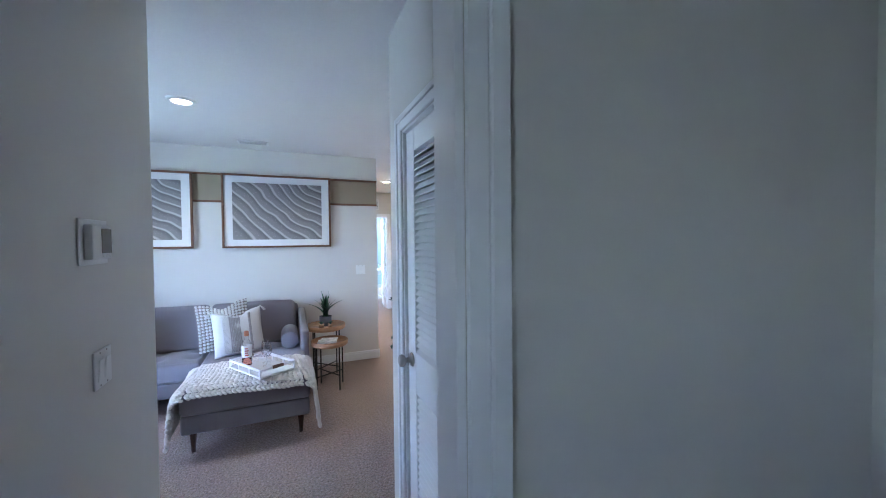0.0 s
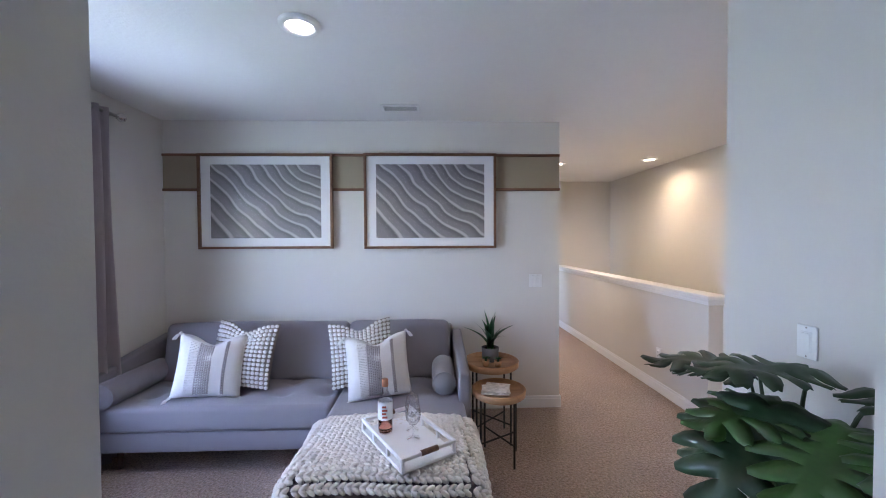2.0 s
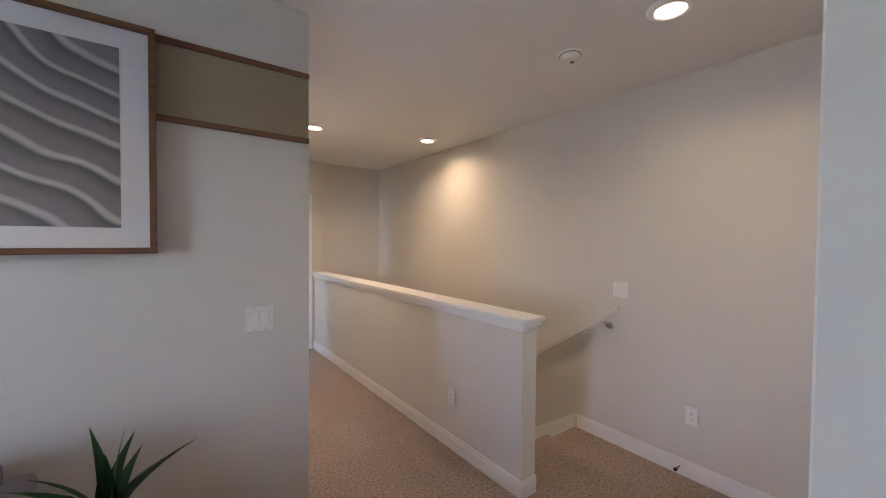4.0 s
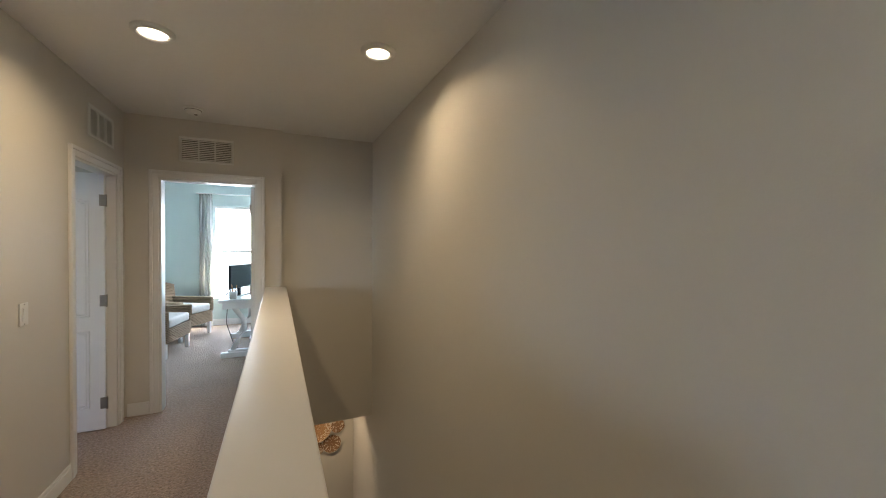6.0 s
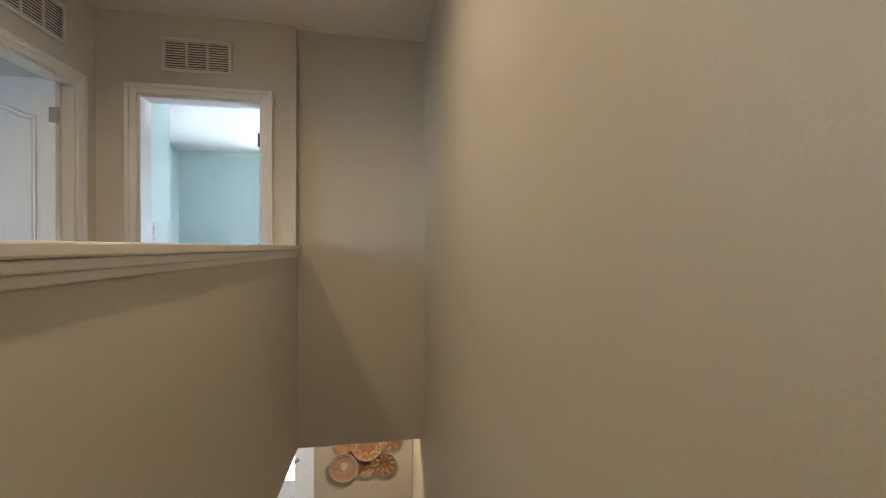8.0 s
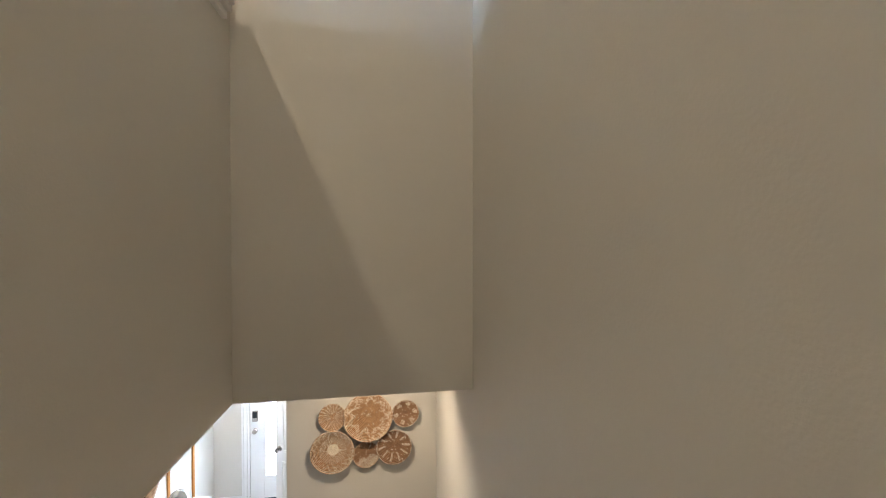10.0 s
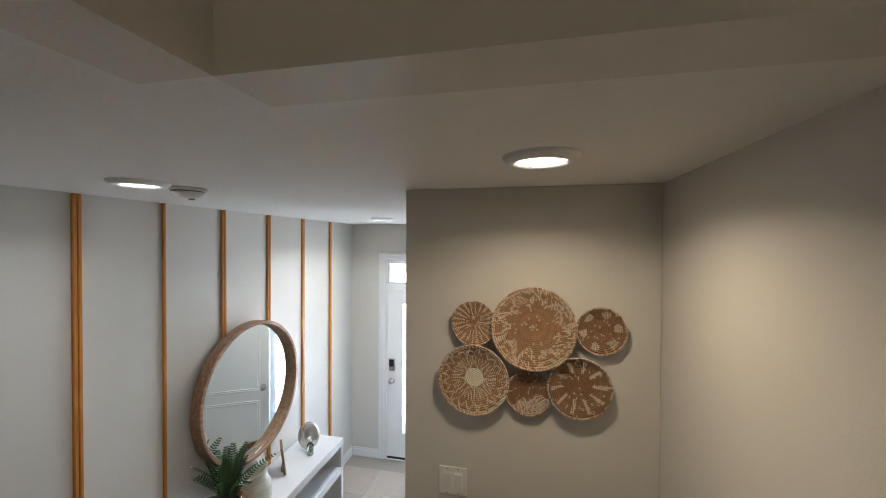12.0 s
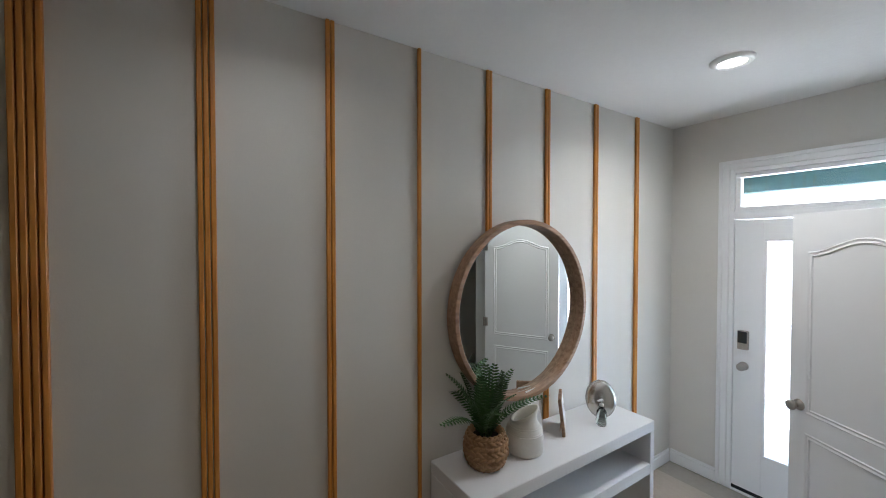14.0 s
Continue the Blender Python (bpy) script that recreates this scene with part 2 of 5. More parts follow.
def art_mat():
    """A grey photograph of wind-blown sand: pale crests that sweep down to the side and crowd together towards one corner."""
    m = bpy.data.materials.new("sand_ridge_print")
    m.use_nodes = True
    n, l = m.node_tree.nodes, m.node_tree.links
    b = n["Principled BSDF"]
    b.inputs["Roughness"].default_value = 0.6

    def calc(op, a, c, d=None):
        q = n.new("ShaderNodeMath")
        q.operation = op
        for i, v in enumerate((a, c, d)):
            if isinstance(v, (int, float)):
                q.inputs[i].default_value = v
            elif v is not None:
                l.new(v, q.inputs[i])
        return q.outputs[0]

    co, sep, info = n.new("ShaderNodeTexCoord"), n.new("ShaderNodeSeparateXYZ"), n.new("ShaderNodeObjectInfo")
    l.new(co.outputs["Object"], sep.inputs[0])
    warp, fine = n.new("ShaderNodeTexNoise"), n.new("ShaderNodeTexNoise")
    warp.inputs["Scale"].default_value, warp.inputs["Detail"].default_value = 1.9, 1.6
    fine.inputs["Scale"].default_value, fine.inputs["Detail"].default_value = 40.0, 3.0
    l.new(co.outputs["Object"], warp.inputs["Vector"]), l.new(co.outputs["Object"], fine.inputs["Vector"])
    x = calc("ADD", sep.outputs[0], 0.48)
    bend = calc("MULTIPLY", x, calc("MULTIPLY_ADD", x, -0.45, 1.3))
    phi = calc("ADD", calc("ADD", sep.outputs[2], -0.09), bend)
    phi = calc("ADD", phi, calc("MULTIPLY_ADD", info.outputs["Random"], 0.2, -0.1))
    phi = calc("ADD", phi, calc("MULTIPLY_ADD", warp.outputs["Fac"], 0.34, -0.17))
    ridge = calc("FRACT", calc("MULTIPLY", phi, calc("MULTIPLY_ADD", phi, 2.6, 3.0)), 0)
    ra = n.new("ShaderNodeValToRGB")
    e = ra.color_ramp.elements
    e[0].position, e[0].color = 0.0, (0.56, 0.53, 0.52, 1)
    e[1].position, e[1].color = 1.0, (0.56, 0.53, 0.52, 1)
    for q, v in ((0.10, 0.54), (0.19, 0.27), (0.55, 0.25), (0.88, 0.15), (0.95, 0.34)):
        e.new(q).color = (v, v * 0.96, v * 0.95, 1)
    l.new(ridge, ra.inputs[0])
    sc = n.new("ShaderNodeVectorMath")
    sc.operation = "SCALE"
    l.new(ra.outputs[0], sc.inputs[0]), l.new(calc("MULTIPLY_ADD", fine.outputs["Fac"], 0.24, 0.88), sc.inputs["Scale"])
    l.new(sc.outputs[0], b.inputs["Base Color"])
    return m


CARPET, ART = carpet_mat(), art_mat()
PICTURE_GLASS = glass_mat("low_glare_glass")
PICTURE_GLASS.node_tree.nodes["Principled BSDF"].inputs["IOR"].default_value = 1.12

# ---------------------------------------------------------------- mesh helpers


def mesh_of(name, bm, material, smooth=False):
    me = bpy.data.meshes.new(name)
    bm.to_mesh(me)
    bm.free()
    me.materials.append(material)
    if smooth:
        for p in me.polygons:
            p.use_smooth = True
    return me


def bx(*boxes, bevel=0.0, seg=1):
    """A bmesh of boxes (x0, y0, z0, x1, y1, z1), with bevelled edges."""
    bm = bmesh.new()
    for x0, y0, z0, x1, y1, z1 in boxes:
        m = Matrix.Translation(((x0 + x1) / 2, (y0 + y1) / 2, (z0 + z1) / 2)) @ Matrix.Diagonal((x1 - x0, y1 - y0, z1 - z0, 1))
        bmesh.ops.create_cube(bm, size=1, matrix=m)
    if bevel:
        bmesh.ops.bevel(bm, geom=list(bm.edges), offset=bevel, segments=seg, profile=0.5, affect="EDGES")
    return bm


def lathe(profile, n=24, m=Matrix.Identity(4), squash=1.0):
    """Turns a profile of (radius, height) round z."""
    bm = bmesh.new()
    rings = []
    for r, z in profile:
        rings.append([bm.verts.new(m @ Vector((r * math.cos(2 * math.pi * i / n), r * squash * math.sin(2 * math.pi * i / n), z))) for i in range(n)] if r > 1e-5 else [bm.verts.new(m @ Vector((0, 0, z)))])
    for a, b in zip(rings, rings[1:]):
        for i in range(n):
            j = (i + 1) % n
            if len(a) == 1 and len(b) == 1:
                continue
            if len(a) == 1:
                bm.faces.new((a[0], b[j], b[i]))
            elif len(b) == 1:
                bm.faces.new((a[i], a[j], b[0]))
            else:
                bm.faces.new((a[i], a[j], b[j], b[i]))
    bmesh.ops.recalc_face_normals(bm, faces=list(bm.faces))
    return bm


def tube(points, radius, n=8, closed=False, bm=None):
    """A round bar through points; radius may be a list."""
    bm = bm or bmesh.new()
    pts = [Vector(p) for p in points]
    rs = radius if isinstance(radius, (list, tuple)) else [radius] * len(pts)
    rings = []
    for i, p in enumerate(pts):
        a = pts[i - 1] if i or closed else p
        b = pts[(i + 1) % len(pts)] if i < len(pts) - 1 or closed else p
        d = (b - a).normalized()
        u = d.cross(Vector((0, 0, 1)) if abs(d.z) < 0.95 else Vector((1, 0, 0))).normalized()
        v = d.cross(u)
        rings.append([bm.verts.new(p + rs[i] * (u * math.cos(2 * math.pi * k / n) + v * math.sin(2 * math.pi * k / n))) for k in range(n)])
    pairs = list(zip(rings, rings[1:])) + ([(rings[-1], rings[0])] if closed else [])
    for a, b in pairs:
        for k in range(n):
            bm.faces.new((a[k], a[(k + 1) % n], b[(k + 1) % n], b[k]))
    if not closed:
        bm.faces.new(rings[0][::-1]), bm.faces.new(rings[-1])
    return bm


BALLS = {}


def blob(bm, m, u=8, v=6):
    """Adds a ball of u by v faces, shaped by the matrix m."""
    if (u, v) not in BALLS:
        vs = [(0.0, 0.0, -1.0)] + [(math.cos(2 * math.pi * i / u) * math.cos(p), math.sin(2 * math.pi * i / u) * math.cos(p), math.sin(p)) for p in (math.pi * (j / v - 0.5) for j in range(1, v)) for i in range(u)] + [(0.0, 0.0, 1.0)]
        last = len(vs) - 1
        fs = [(0, 1 + (i + 1) % u, 1 + i) for i in range(u)] + [(last, last - u + i, last - u + (i + 1) % u) for i in range(u)]
        fs += [(1 + j * u + i, 1 + j * u + (i + 1) % u, 1 + (j + 1) * u + (i + 1) % u, 1 + (j + 1) * u + i) for j in range(v - 2) for i in range(u)]
        BALLS[(u, v)] = ([Vector(q) for q in vs], fs)
    vs, fs = BALLS[(u, v)]
    made = [bm.verts.new(m @ q) for q in vs]
    for f in fs:
        bm.faces.new([made[k] for k in f])


def moulding(path, width, height):
    """A rounded ridge in the xz plane, standing out towards -y, along a closed path of (x, z)."""
    bm = bmesh.new()
    n = len(path)
    rings = []
    for i in range(n):
        p0, p, p1 = (Vector(path[(i + k) % n]) for k in (-1, 0, 1))
        d0, d1 = (p - p0).normalized(), (p1 - p).normalized()
        nn = (Vector((-d0.y, d0.x)) + Vector((-d1.y, d1.x)))
        nn = nn / max(0.3, nn.length_squared / 2)
        rings.append([bm.verts.new((p.x + nn.x * o, h, p.y + nn.y * o)) for o, h in ((-width / 2, 0), (-width / 3, -height), (0, -height * 0.35), (width / 3, -height), (width / 2, 0))])
    for a, b in zip(rings, rings[1:] + rings[:1]):
        for k in range(4):
            bm.faces.new((a[k], a[k + 1], b[k + 1], b[k]))
    return bm


def thing(name, loc, label, category, group="", rz=0.0):
    ob = new(name)
    ob.matrix_world = pose(*loc, 0, 0, rz)
    ob.empty_display_size = 0.1
    return tagged(ob, label, category, group)


def part(name, bm, material, parent, label="", smooth=False, m=None):
    ob = new(name, mesh_of(name, bm, material, smooth))
    ob.parent = parent
    if m is not None:
        ob.matrix_basis = m
    return tagged(ob, label)


def solo(name, bm, material, loc, label, category, group="", smooth=False, rz=0.0):
    ob = new(name, mesh_of(name, bm, material, smooth))
    ob.matrix_world = pose(*loc, 0, 0, rz)
    return tagged(ob, label, category, group)


def setting(name, bm, material, label="", smooth=False):
    ob = new(name, mesh_of(name, bm, material, smooth))
    return tagged(ob, label, kind="structure")


# ---------------------------------------------------------------- large structure
H, C, F = 2.59, -0.39, -3.205     # upper ceiling, lower ceiling, lower floor
T = 0.12

setting("floor_loft", bx((-2.62, -1.7, -0.12, 2.10, 8.46, 0)), CARPET, "beige speckled cut-pile carpet")
setting("floor_landing", bx((2.10, 3.2, -0.12, 3.14, 4.95, 0)), CARPET, "beige carpet on the stair landing")
setting("floor_bedroom", bx((-0.5, 8.46, -0.12, 2.2, 12.26, 0), (2.2, 8.58, -0.12, 3.3, 12.26, 0)), CARPET, "pale carpet in daylight")
setting("ceiling", bx((-2.7, -1.75, H, 3.4, 12.4, H + 0.1)), CEIL, "white knock-down textured ceiling")
setting("ceiling_lower", bx((0.45, 4.0, C, 2.10, 12.4, C + 0.1), (2.10, 8.58, C, 3.3, 12.4, C + 0.1), (2.10, 8.46, C, 2.23, 8.58, C + 0.1)), CEIL, "white textured entry ceiling")

setting("wall_sofa", bx((-2.62, 5.0, 0, 1.0, 5.0 + T, H)), PAINT, "off-white painted wall behind the sofa")
setting("wall_hall_west", bx((0.90, 5.12, 0, 1.0, 7.53, H), (0.90, 7.53, 2.04, 1.0, 8.24, H), (0.90, 8.24, 0, 1.0, 8.40, H)), PAINT, "off-white hallway wall with a doorway")
setting("wall_hall_end", bx((-0.5, 8.40, 0, 1.241, 8.52, H), (1.241, 8.40, 2.055, 2.012, 8.52, H), (2.012, 8.40, 0, 2.23, 8.52, H)), PAINT, "off-white hallway end wall with a doorway")
setting("wall_stair_head", bx((2.23, 8.46, C, 3.14, 8.58, 0.0), (2.2298, 8.46, 0.0, 3.14, 8.58, H)), PAINT, "off-white wall over the foot of the stairs")
setting("wall_knee", bx((2.11, 4.62, 0.0, 2.23, 8.40, 1.0), (2.10, 4.62, C, 2.23, 8.46, 0.0)), PAINT, "off-white half wall beside the stairwell")
setting("wall_stair_side", bx((3.14, 3.14, F, 3.3, 9.67, H)), PAINT, "tall off-white stairwell wall")
setting("wall_landing_south", bx((1.27, 3.14, 0, 3.14, 3.26, H)), PAINT)
setting("wall_switch", bx((1.15, 2.08, 0, 1.27, 3.26, H), bevel=0.004), PAINT, "off-white wall end with a light switch")
setting("wall_recess", bx((0.53, 1.96, 0, 1.15, 2.08, H)), PAINT)
setting("wall_closet", bx((0.41, 0.79, 0, 0.53, 1.17, H), (0.41, 1.17, 2.04, 0.53, 1.86, H), (0.41, 1.86, 0, 0.53, 2.08, H)), PAINT, "off-white passage wall with a closet opening")
setting("wall_closet_back", bx((1.15, 0.79, 0, 1.27, 2.08, H)), PAINT)
setting("wall_passage_west", bx((-0.765, 0.79, 0, -0.645, 2.17, H), bevel=0.003), PAINT, "off-white passage wall with a thermostat")
setting("wall_loft_south", bx((-2.62, 2.05, 0, -0.765, 2.17, H)), PAINT)
setting("wall_loft_west", bx((-2.62, 2.17, 0, -2.5, 2.62, H), (-2.62, 3.92, 0, -2.5, 5.0, H), (-2.62, 2.62, 0, -2.5, 3.92, 0.62), (-2.62, 2.62, 2.16, -2.5, 3.92, H)), PAINT, "off-white wall with a window")
setting("wall_start", bx((-1.6, 0.70, 0, -0.63, 0.79, H), (-0.63, 0.70, 2.04, 0.166, 0.79, H), (0.166, 0.70, 0, 1.7, 0.79, H)), PAINT, "off-white wall with a doorway")
# unseen room; its west window opening is invented to let the fill light in
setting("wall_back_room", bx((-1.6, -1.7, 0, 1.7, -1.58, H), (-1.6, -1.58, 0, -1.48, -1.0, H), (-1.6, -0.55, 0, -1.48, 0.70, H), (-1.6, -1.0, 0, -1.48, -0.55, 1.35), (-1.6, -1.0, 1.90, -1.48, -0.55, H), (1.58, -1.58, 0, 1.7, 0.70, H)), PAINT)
setting("wall_room_north", bx((-2.62, 8.40, 0, -0.5, 8.52, H), (-2.62, 5.12, 0, -2.5, 6.1, H), (-2.62, 7.3, 0, -2.5, 8.40, H), (-2.62, 6.1, 0, -2.5, 7.3, 0.7), (-2.62, 6.1, 2.1, -2.5, 7.3, H)), PAINT)
setting("wall_bedroom", bx((-0.5, 8.52, 0, -0.38, 12.26, H), (3.18, 8.58, 0, 3.3, 12.26, H)), TEAL, "pale teal bedroom wall")
setting("wall_bedroom_window", bx((-0.5, 12.26, 0, 1.12, 12.38, H), (2.38, 12.26, 0, 3.3, 12.38, H), (1.12, 12.26, 0, 2.38, 12.38, 0.50), (1.12, 12.26, 2.16, 2.38, 12.38, H)), TEAL, "pale teal bedroom wall with a window")

setting("wall_bedroom_return", bx((1.03, 8.5205, 0, 1.15, 8.97, H), bevel=0.003), TEAL, "pale teal wall return inside the bedroom door")

stripes = setting("wall_stripes", bx((0.465, 4.0, F, 0.585, 12.26, C)), PAINT, "off-white entry wall with upright wooden slats")
setting("wall_front", bx((0.465, 12.26, F, 1.0, 12.38, C), (1.98, 12.26, F, 3.3, 12.38, C), (1.0, 12.26, -0.80, 1.98, 12.38, C)), PAINT, "off-white entry wall with the front door")
setting("wall_baskets", bx((2.15, 9.55, F, 3.14, 9.67, C), bevel=0.003), PAINT, "off-white wall hung with woven baskets")
setting("wall_entry_east", bx((2.15, 9.67, F, 2.31, 10.635, C), (2.15, 11.455, F, 2.31, 12.26, C), (2.15, 10.635, F + 2.04, 2.31, 11.455, C)), PAINT, "off-white entry wall with a doorway")
setting("wall_under_stair", bx((2.13, 4.0, F, 2.23, 7.3, C)), PAINT)
setting("wall_entry_south", bx((0.585, 4.0, F, 2.13, 4.12, C), (2.23, 4.0, F, 3.14, 4.12, -0.12)), PAINT)
setting("wall_powder_room", bx((2.31, 12.2, F, 3.3, 12.26, C), (3.18, 9.67, F, 3.3, 12.2, C)), PAINT)

# stairs: a straight carpeted flight, a landing, and three steps down to the entry
bm = bmesh.new()
RISE, RUN = 0.178, 0.26
for i in range(1, 15):
    y = 4.95 + RUN * (i - 1)
    s = bx((2.23, y, -RISE * i - 0.30, 3.14, y + RUN + 0.02, -RISE * i), bevel=0.012, seg=2)
    me = bpy.data.meshes.new("step")
    s.to_mesh(me)
    s.free()
    bm.from_mesh(me)
setting("stairs", bm, CARPET, "carpeted flight of stairs")
setting("stairs_landing", bx((2.23, 8.59, F, 3.14, 9.55, -2.67), (1.99, 8.59, F, 2.23, 9.54, -2.848), (1.73, 8.59, F, 1.99, 9.54, -3.026), bevel=0.012, seg=2), CARPET, "carpeted stair landing")

# low wall beside the last steps, with a sloping cap


def sloped(x0, x1, y0, y1, top0, top1, low0, low1):
    """A bar along x whose top and underside slope from end to end."""
    bm = bmesh.new()
    q = [bm.verts.new((x, y, z)) for x, zs in ((x0, (low0, top0)), (x1, (low1, top1))) for y in (y0, y1) for z in zs]
    for k in ((0, 1, 3, 2), (4, 6, 7, 5), (0, 4, 5, 1), (2, 3, 7, 6), (1, 5, 7, 3), (0, 2, 6, 4)):
        bm.faces.new([q[i] for i in k])
    bmesh.ops.recalc_face_normals(bm, faces=list(bm.faces))
    return bm


setting("wall_stair_low", sloped(1.72, 2.1495, 9.556, 9.664, -2.02, -1.755, F, F), PAINT, "low off-white wall beside the last steps")
bm = sloped(1.70, 2.1495, 9.535, 9.685, -2.002, -1.723, -2.032, -1.753)
bmesh.ops.bevel(bm, geom=list(bm.edges), offset=0.006, segments=2, profile=0.5, affect="EDGES")
setting("trim_stair_low_cap", bm, PAINT, "off-white sloping cap on the low wall")

# entry floor: a slab with tiles
floor = setting("floor_entry", bx((0.585, 4.12, F - 0.12, 3.14, 12.26, F - 0.006)), GROUT, "beige tiled entry floor")

# half-wall cap with a stepped moulding under it
setting("trim_knee_cap", bx((2.083, 4.585, 1.035, 2.272, 8.399, 1.065), bevel=0.006, seg=2), TRIM, "white half-wall cap")
setting("trim_knee_moulding", bx((2.091, 4.602, 1.01, 2.262, 8.398, 1.034), (2.099, 4.611, 0.985, 2.248, 8.397, 1.0095), bevel=0.005, seg=2), TRIM, "white stepped moulding under the cap")


def baseboard(name, x0, y0, x1, y1, z=0.0):
    """A skirting with a thinner stepped top."""
    dx, dy = (x1 - x0), (y1 - y0)
    if dx > dy:
        b = bx((x0, y0, z, x1, y1, z + 0.085), (x0, y0 + dy * 0.2, z + 0.085, x1, y1 - dy * 0.2, z + 0.11), bevel=0.003)
    else:
        b = bx((x0, y0, z, x1, y1, z + 0.085), (x0 + dx * 0.2, y0, z + 0.085, x1 - dx * 0.2, y1, z + 0.11), bevel=0.003)
    return setting(name, b, TRIM, "white skirting board")


B = 0.016
baseboard("baseboard", -2.48, 5.0 - B, 1.0 + B, 4.9995)
baseboard("baseboard", 1.0005, 5.0, 1.0 + B, 7.45)
baseboard("baseboard", 1.0 + B, 8.40 - B, 1.17, 8.3995)
baseboard("baseboard", 2.11 - B, 4.62 - B, 2.1095, 8.39)
baseboard("baseboard", 2.11, 4.62 - B, 2.23, 4.6195)
baseboard("baseboard", 3.14 - B, 3.28, 3.1395, 4.93)
baseboard("baseboard", 1.27, 3.2605, 3.12, 3.26 + B)
baseboard("baseboard", 1.15 - B, 2.09, 1.1495, 3.26)
baseboard("baseboard", -2.4995, 2.18, -2.5 + B, 4.98)
baseboard("baseboard", -0.6445, 0.88, -0.645 + B, 2.17)
baseboard("baseboard", 0.53, 2.0805, 1.13, 2.08 + B)
baseboard("baseboard", 0.5855, 4.2, 0.585 + B, 12.24, F)
baseboard("baseboard", 0.585 + B, 12.26 - B, 0.93, 12.2595, F)
baseboard("baseboard", 2.15 - B, 9.70, 2.1495, 10.62, F)
baseboard("baseboard", 2.15 - B, 11.55, 2.1495, 12.24, F)
baseboard("baseboard", -0.38, 12.26 - B, 3.17, 12.2595)
baseboard("baseboard", 2.30, 9.55 - B, 3.138, 9.5495, -2.67)

# sloping skirt board on the stairwell wall
sk = bmesh.new()
for x in (3.123, 3.1395):
    for y, z in ((4.95, 0.11), (4.95, -0.30), (8.6, -0.30 - 0.685 * 3.65), (8.6, 0.11 - 0.685 * 3.65)):
        sk.verts.new((x, y, z))
sk.verts.ensure_lookup_table()
v = sk.verts
for q in ((0, 1, 2, 3), (4, 7, 6, 5), (0, 3, 7, 4), (1, 5, 6, 2), (0, 4, 5, 1), (3, 2, 6, 7)):
    sk.faces.new([v[k] for k in q])
setting("trim_stair_skirt", sk, TRIM, "white sloping skirt board")


def casing(name, axis, at, a0, a1, z0, z1, side, w=0.068):
    """A stepped door casing on a wall face: axis 'x' for a wall at x=at, running along y from a0 to a1."""
    d, e = 0.012 * side, 0.019 * side
    rows = []
    for lo, hi, dd in ((0, 0.042, d), (0.042, w, e)):
        rows += [(a0 - hi, a0 - lo, z0, z1 + hi, dd), (a1 + lo, a1 + hi, z0, z1 + hi, dd), (a0 - lo, a1 + lo, z1 + lo, z1 + hi, dd)]
    b = []
    for p, q, r, s, dd in rows:
        lo, hi = sorted((at + 0.0005 * side, at + dd))
        b.append((lo, p, r, hi, q, s) if axis == "x" else (p, lo, r, q, hi, s))
    return setting(name, bx(*b, bevel=0.003), TRIM, "white moulded door casing")


def jamb(name, axis, lo, hi, a0, a1, z0, z1, t=0.018):
    """The lining of a door opening through a wall."""
    b = [(a0, a0 + t, z0, z1), (a1 - t, a1, z0, z1), (a0 + t, a1 - t, z1 - t, z1)]
    lo, hi = lo - 0.001, hi + 0.001
    return setting(name, bx(*[(lo, p, r, hi, q, s) if axis == "x" else (p, lo, r, q, hi, s) for p, q, r, s in b], bevel=0.002), TRIM, "white door lining")


casing("trim_door_hall", "x", 1.0, 7.53, 8.24, 0, 2.04, 1)
jamb("trim_jamb_hall", "x", 0.90, 1.0, 7.53, 8.24, 0, 2.04)
casing("trim_door_bedroom", "y", 8.40, 1.241, 2.012, 0, 2.055, -1)
jamb("trim_jamb_bedroom", "y", 8.40, 8.52, 1.241, 2.012, 0, 2.055)
casing("trim_door_closet", "x", 0.41, 1.17, 1.86, 0, 2.04, -1)
jamb("trim_jamb_closet", "x", 0.41, 0.53, 1.17, 1.86, 0, 2.04, 0.012)
casing("trim_door_start", "y", 0.70, -0.63, 0.166, 0, 2.04, -1, 0.08)
jamb("trim_jamb_start", "y", 0.70, 0.79, -0.63, 0.166, 0, 2.04)
casing("trim_door_powder", "x", 2.15, 10.635, 11.455, F, F + 2.04, -1)
jamb("trim_jamb_powder", "x", 2.15, 2.31, 10.635, 11.455, F, F + 2.04)
casing("trim_door_front", "y", 12.26, 1.0, 1.98, F, -0.80, -1)

# ---------------------------------------------------------------- lamps, detectors, grilles, switches


def downlight(x, y, z, power, color, diffuser, label):
    lamp = thing("ceiling_light", (x, y, z), label, "ceiling light", "round ceiling lights")
    part("trim_ring", lathe([(0.062, -0.001), (0.062, -0.012), (0.070, -0.020), (0.088, -0.018), (0.098, -0.008), (0.099, -0.001)], 40), PLASTIC, lamp, smooth=True)
    part("diffuser", lathe([(0.0, -0.013), (0.061, -0.012), (0.061, -0.002), (0, -0.002)], 40), diffuser, lamp, "glowing diffuser")
    ob = new("lamp_light", bpy.data.lights.new("lamp_light", "AREA"))
    ob.data.shape, ob.data.size, ob.data.energy, ob.data.color, ob.data.spread = "DISK", 0.12, power, color, radians(150)
    ob.matrix_world = look((x, y, z - 0.024), (x, y + 0.0001, z - 1))
    return lamp


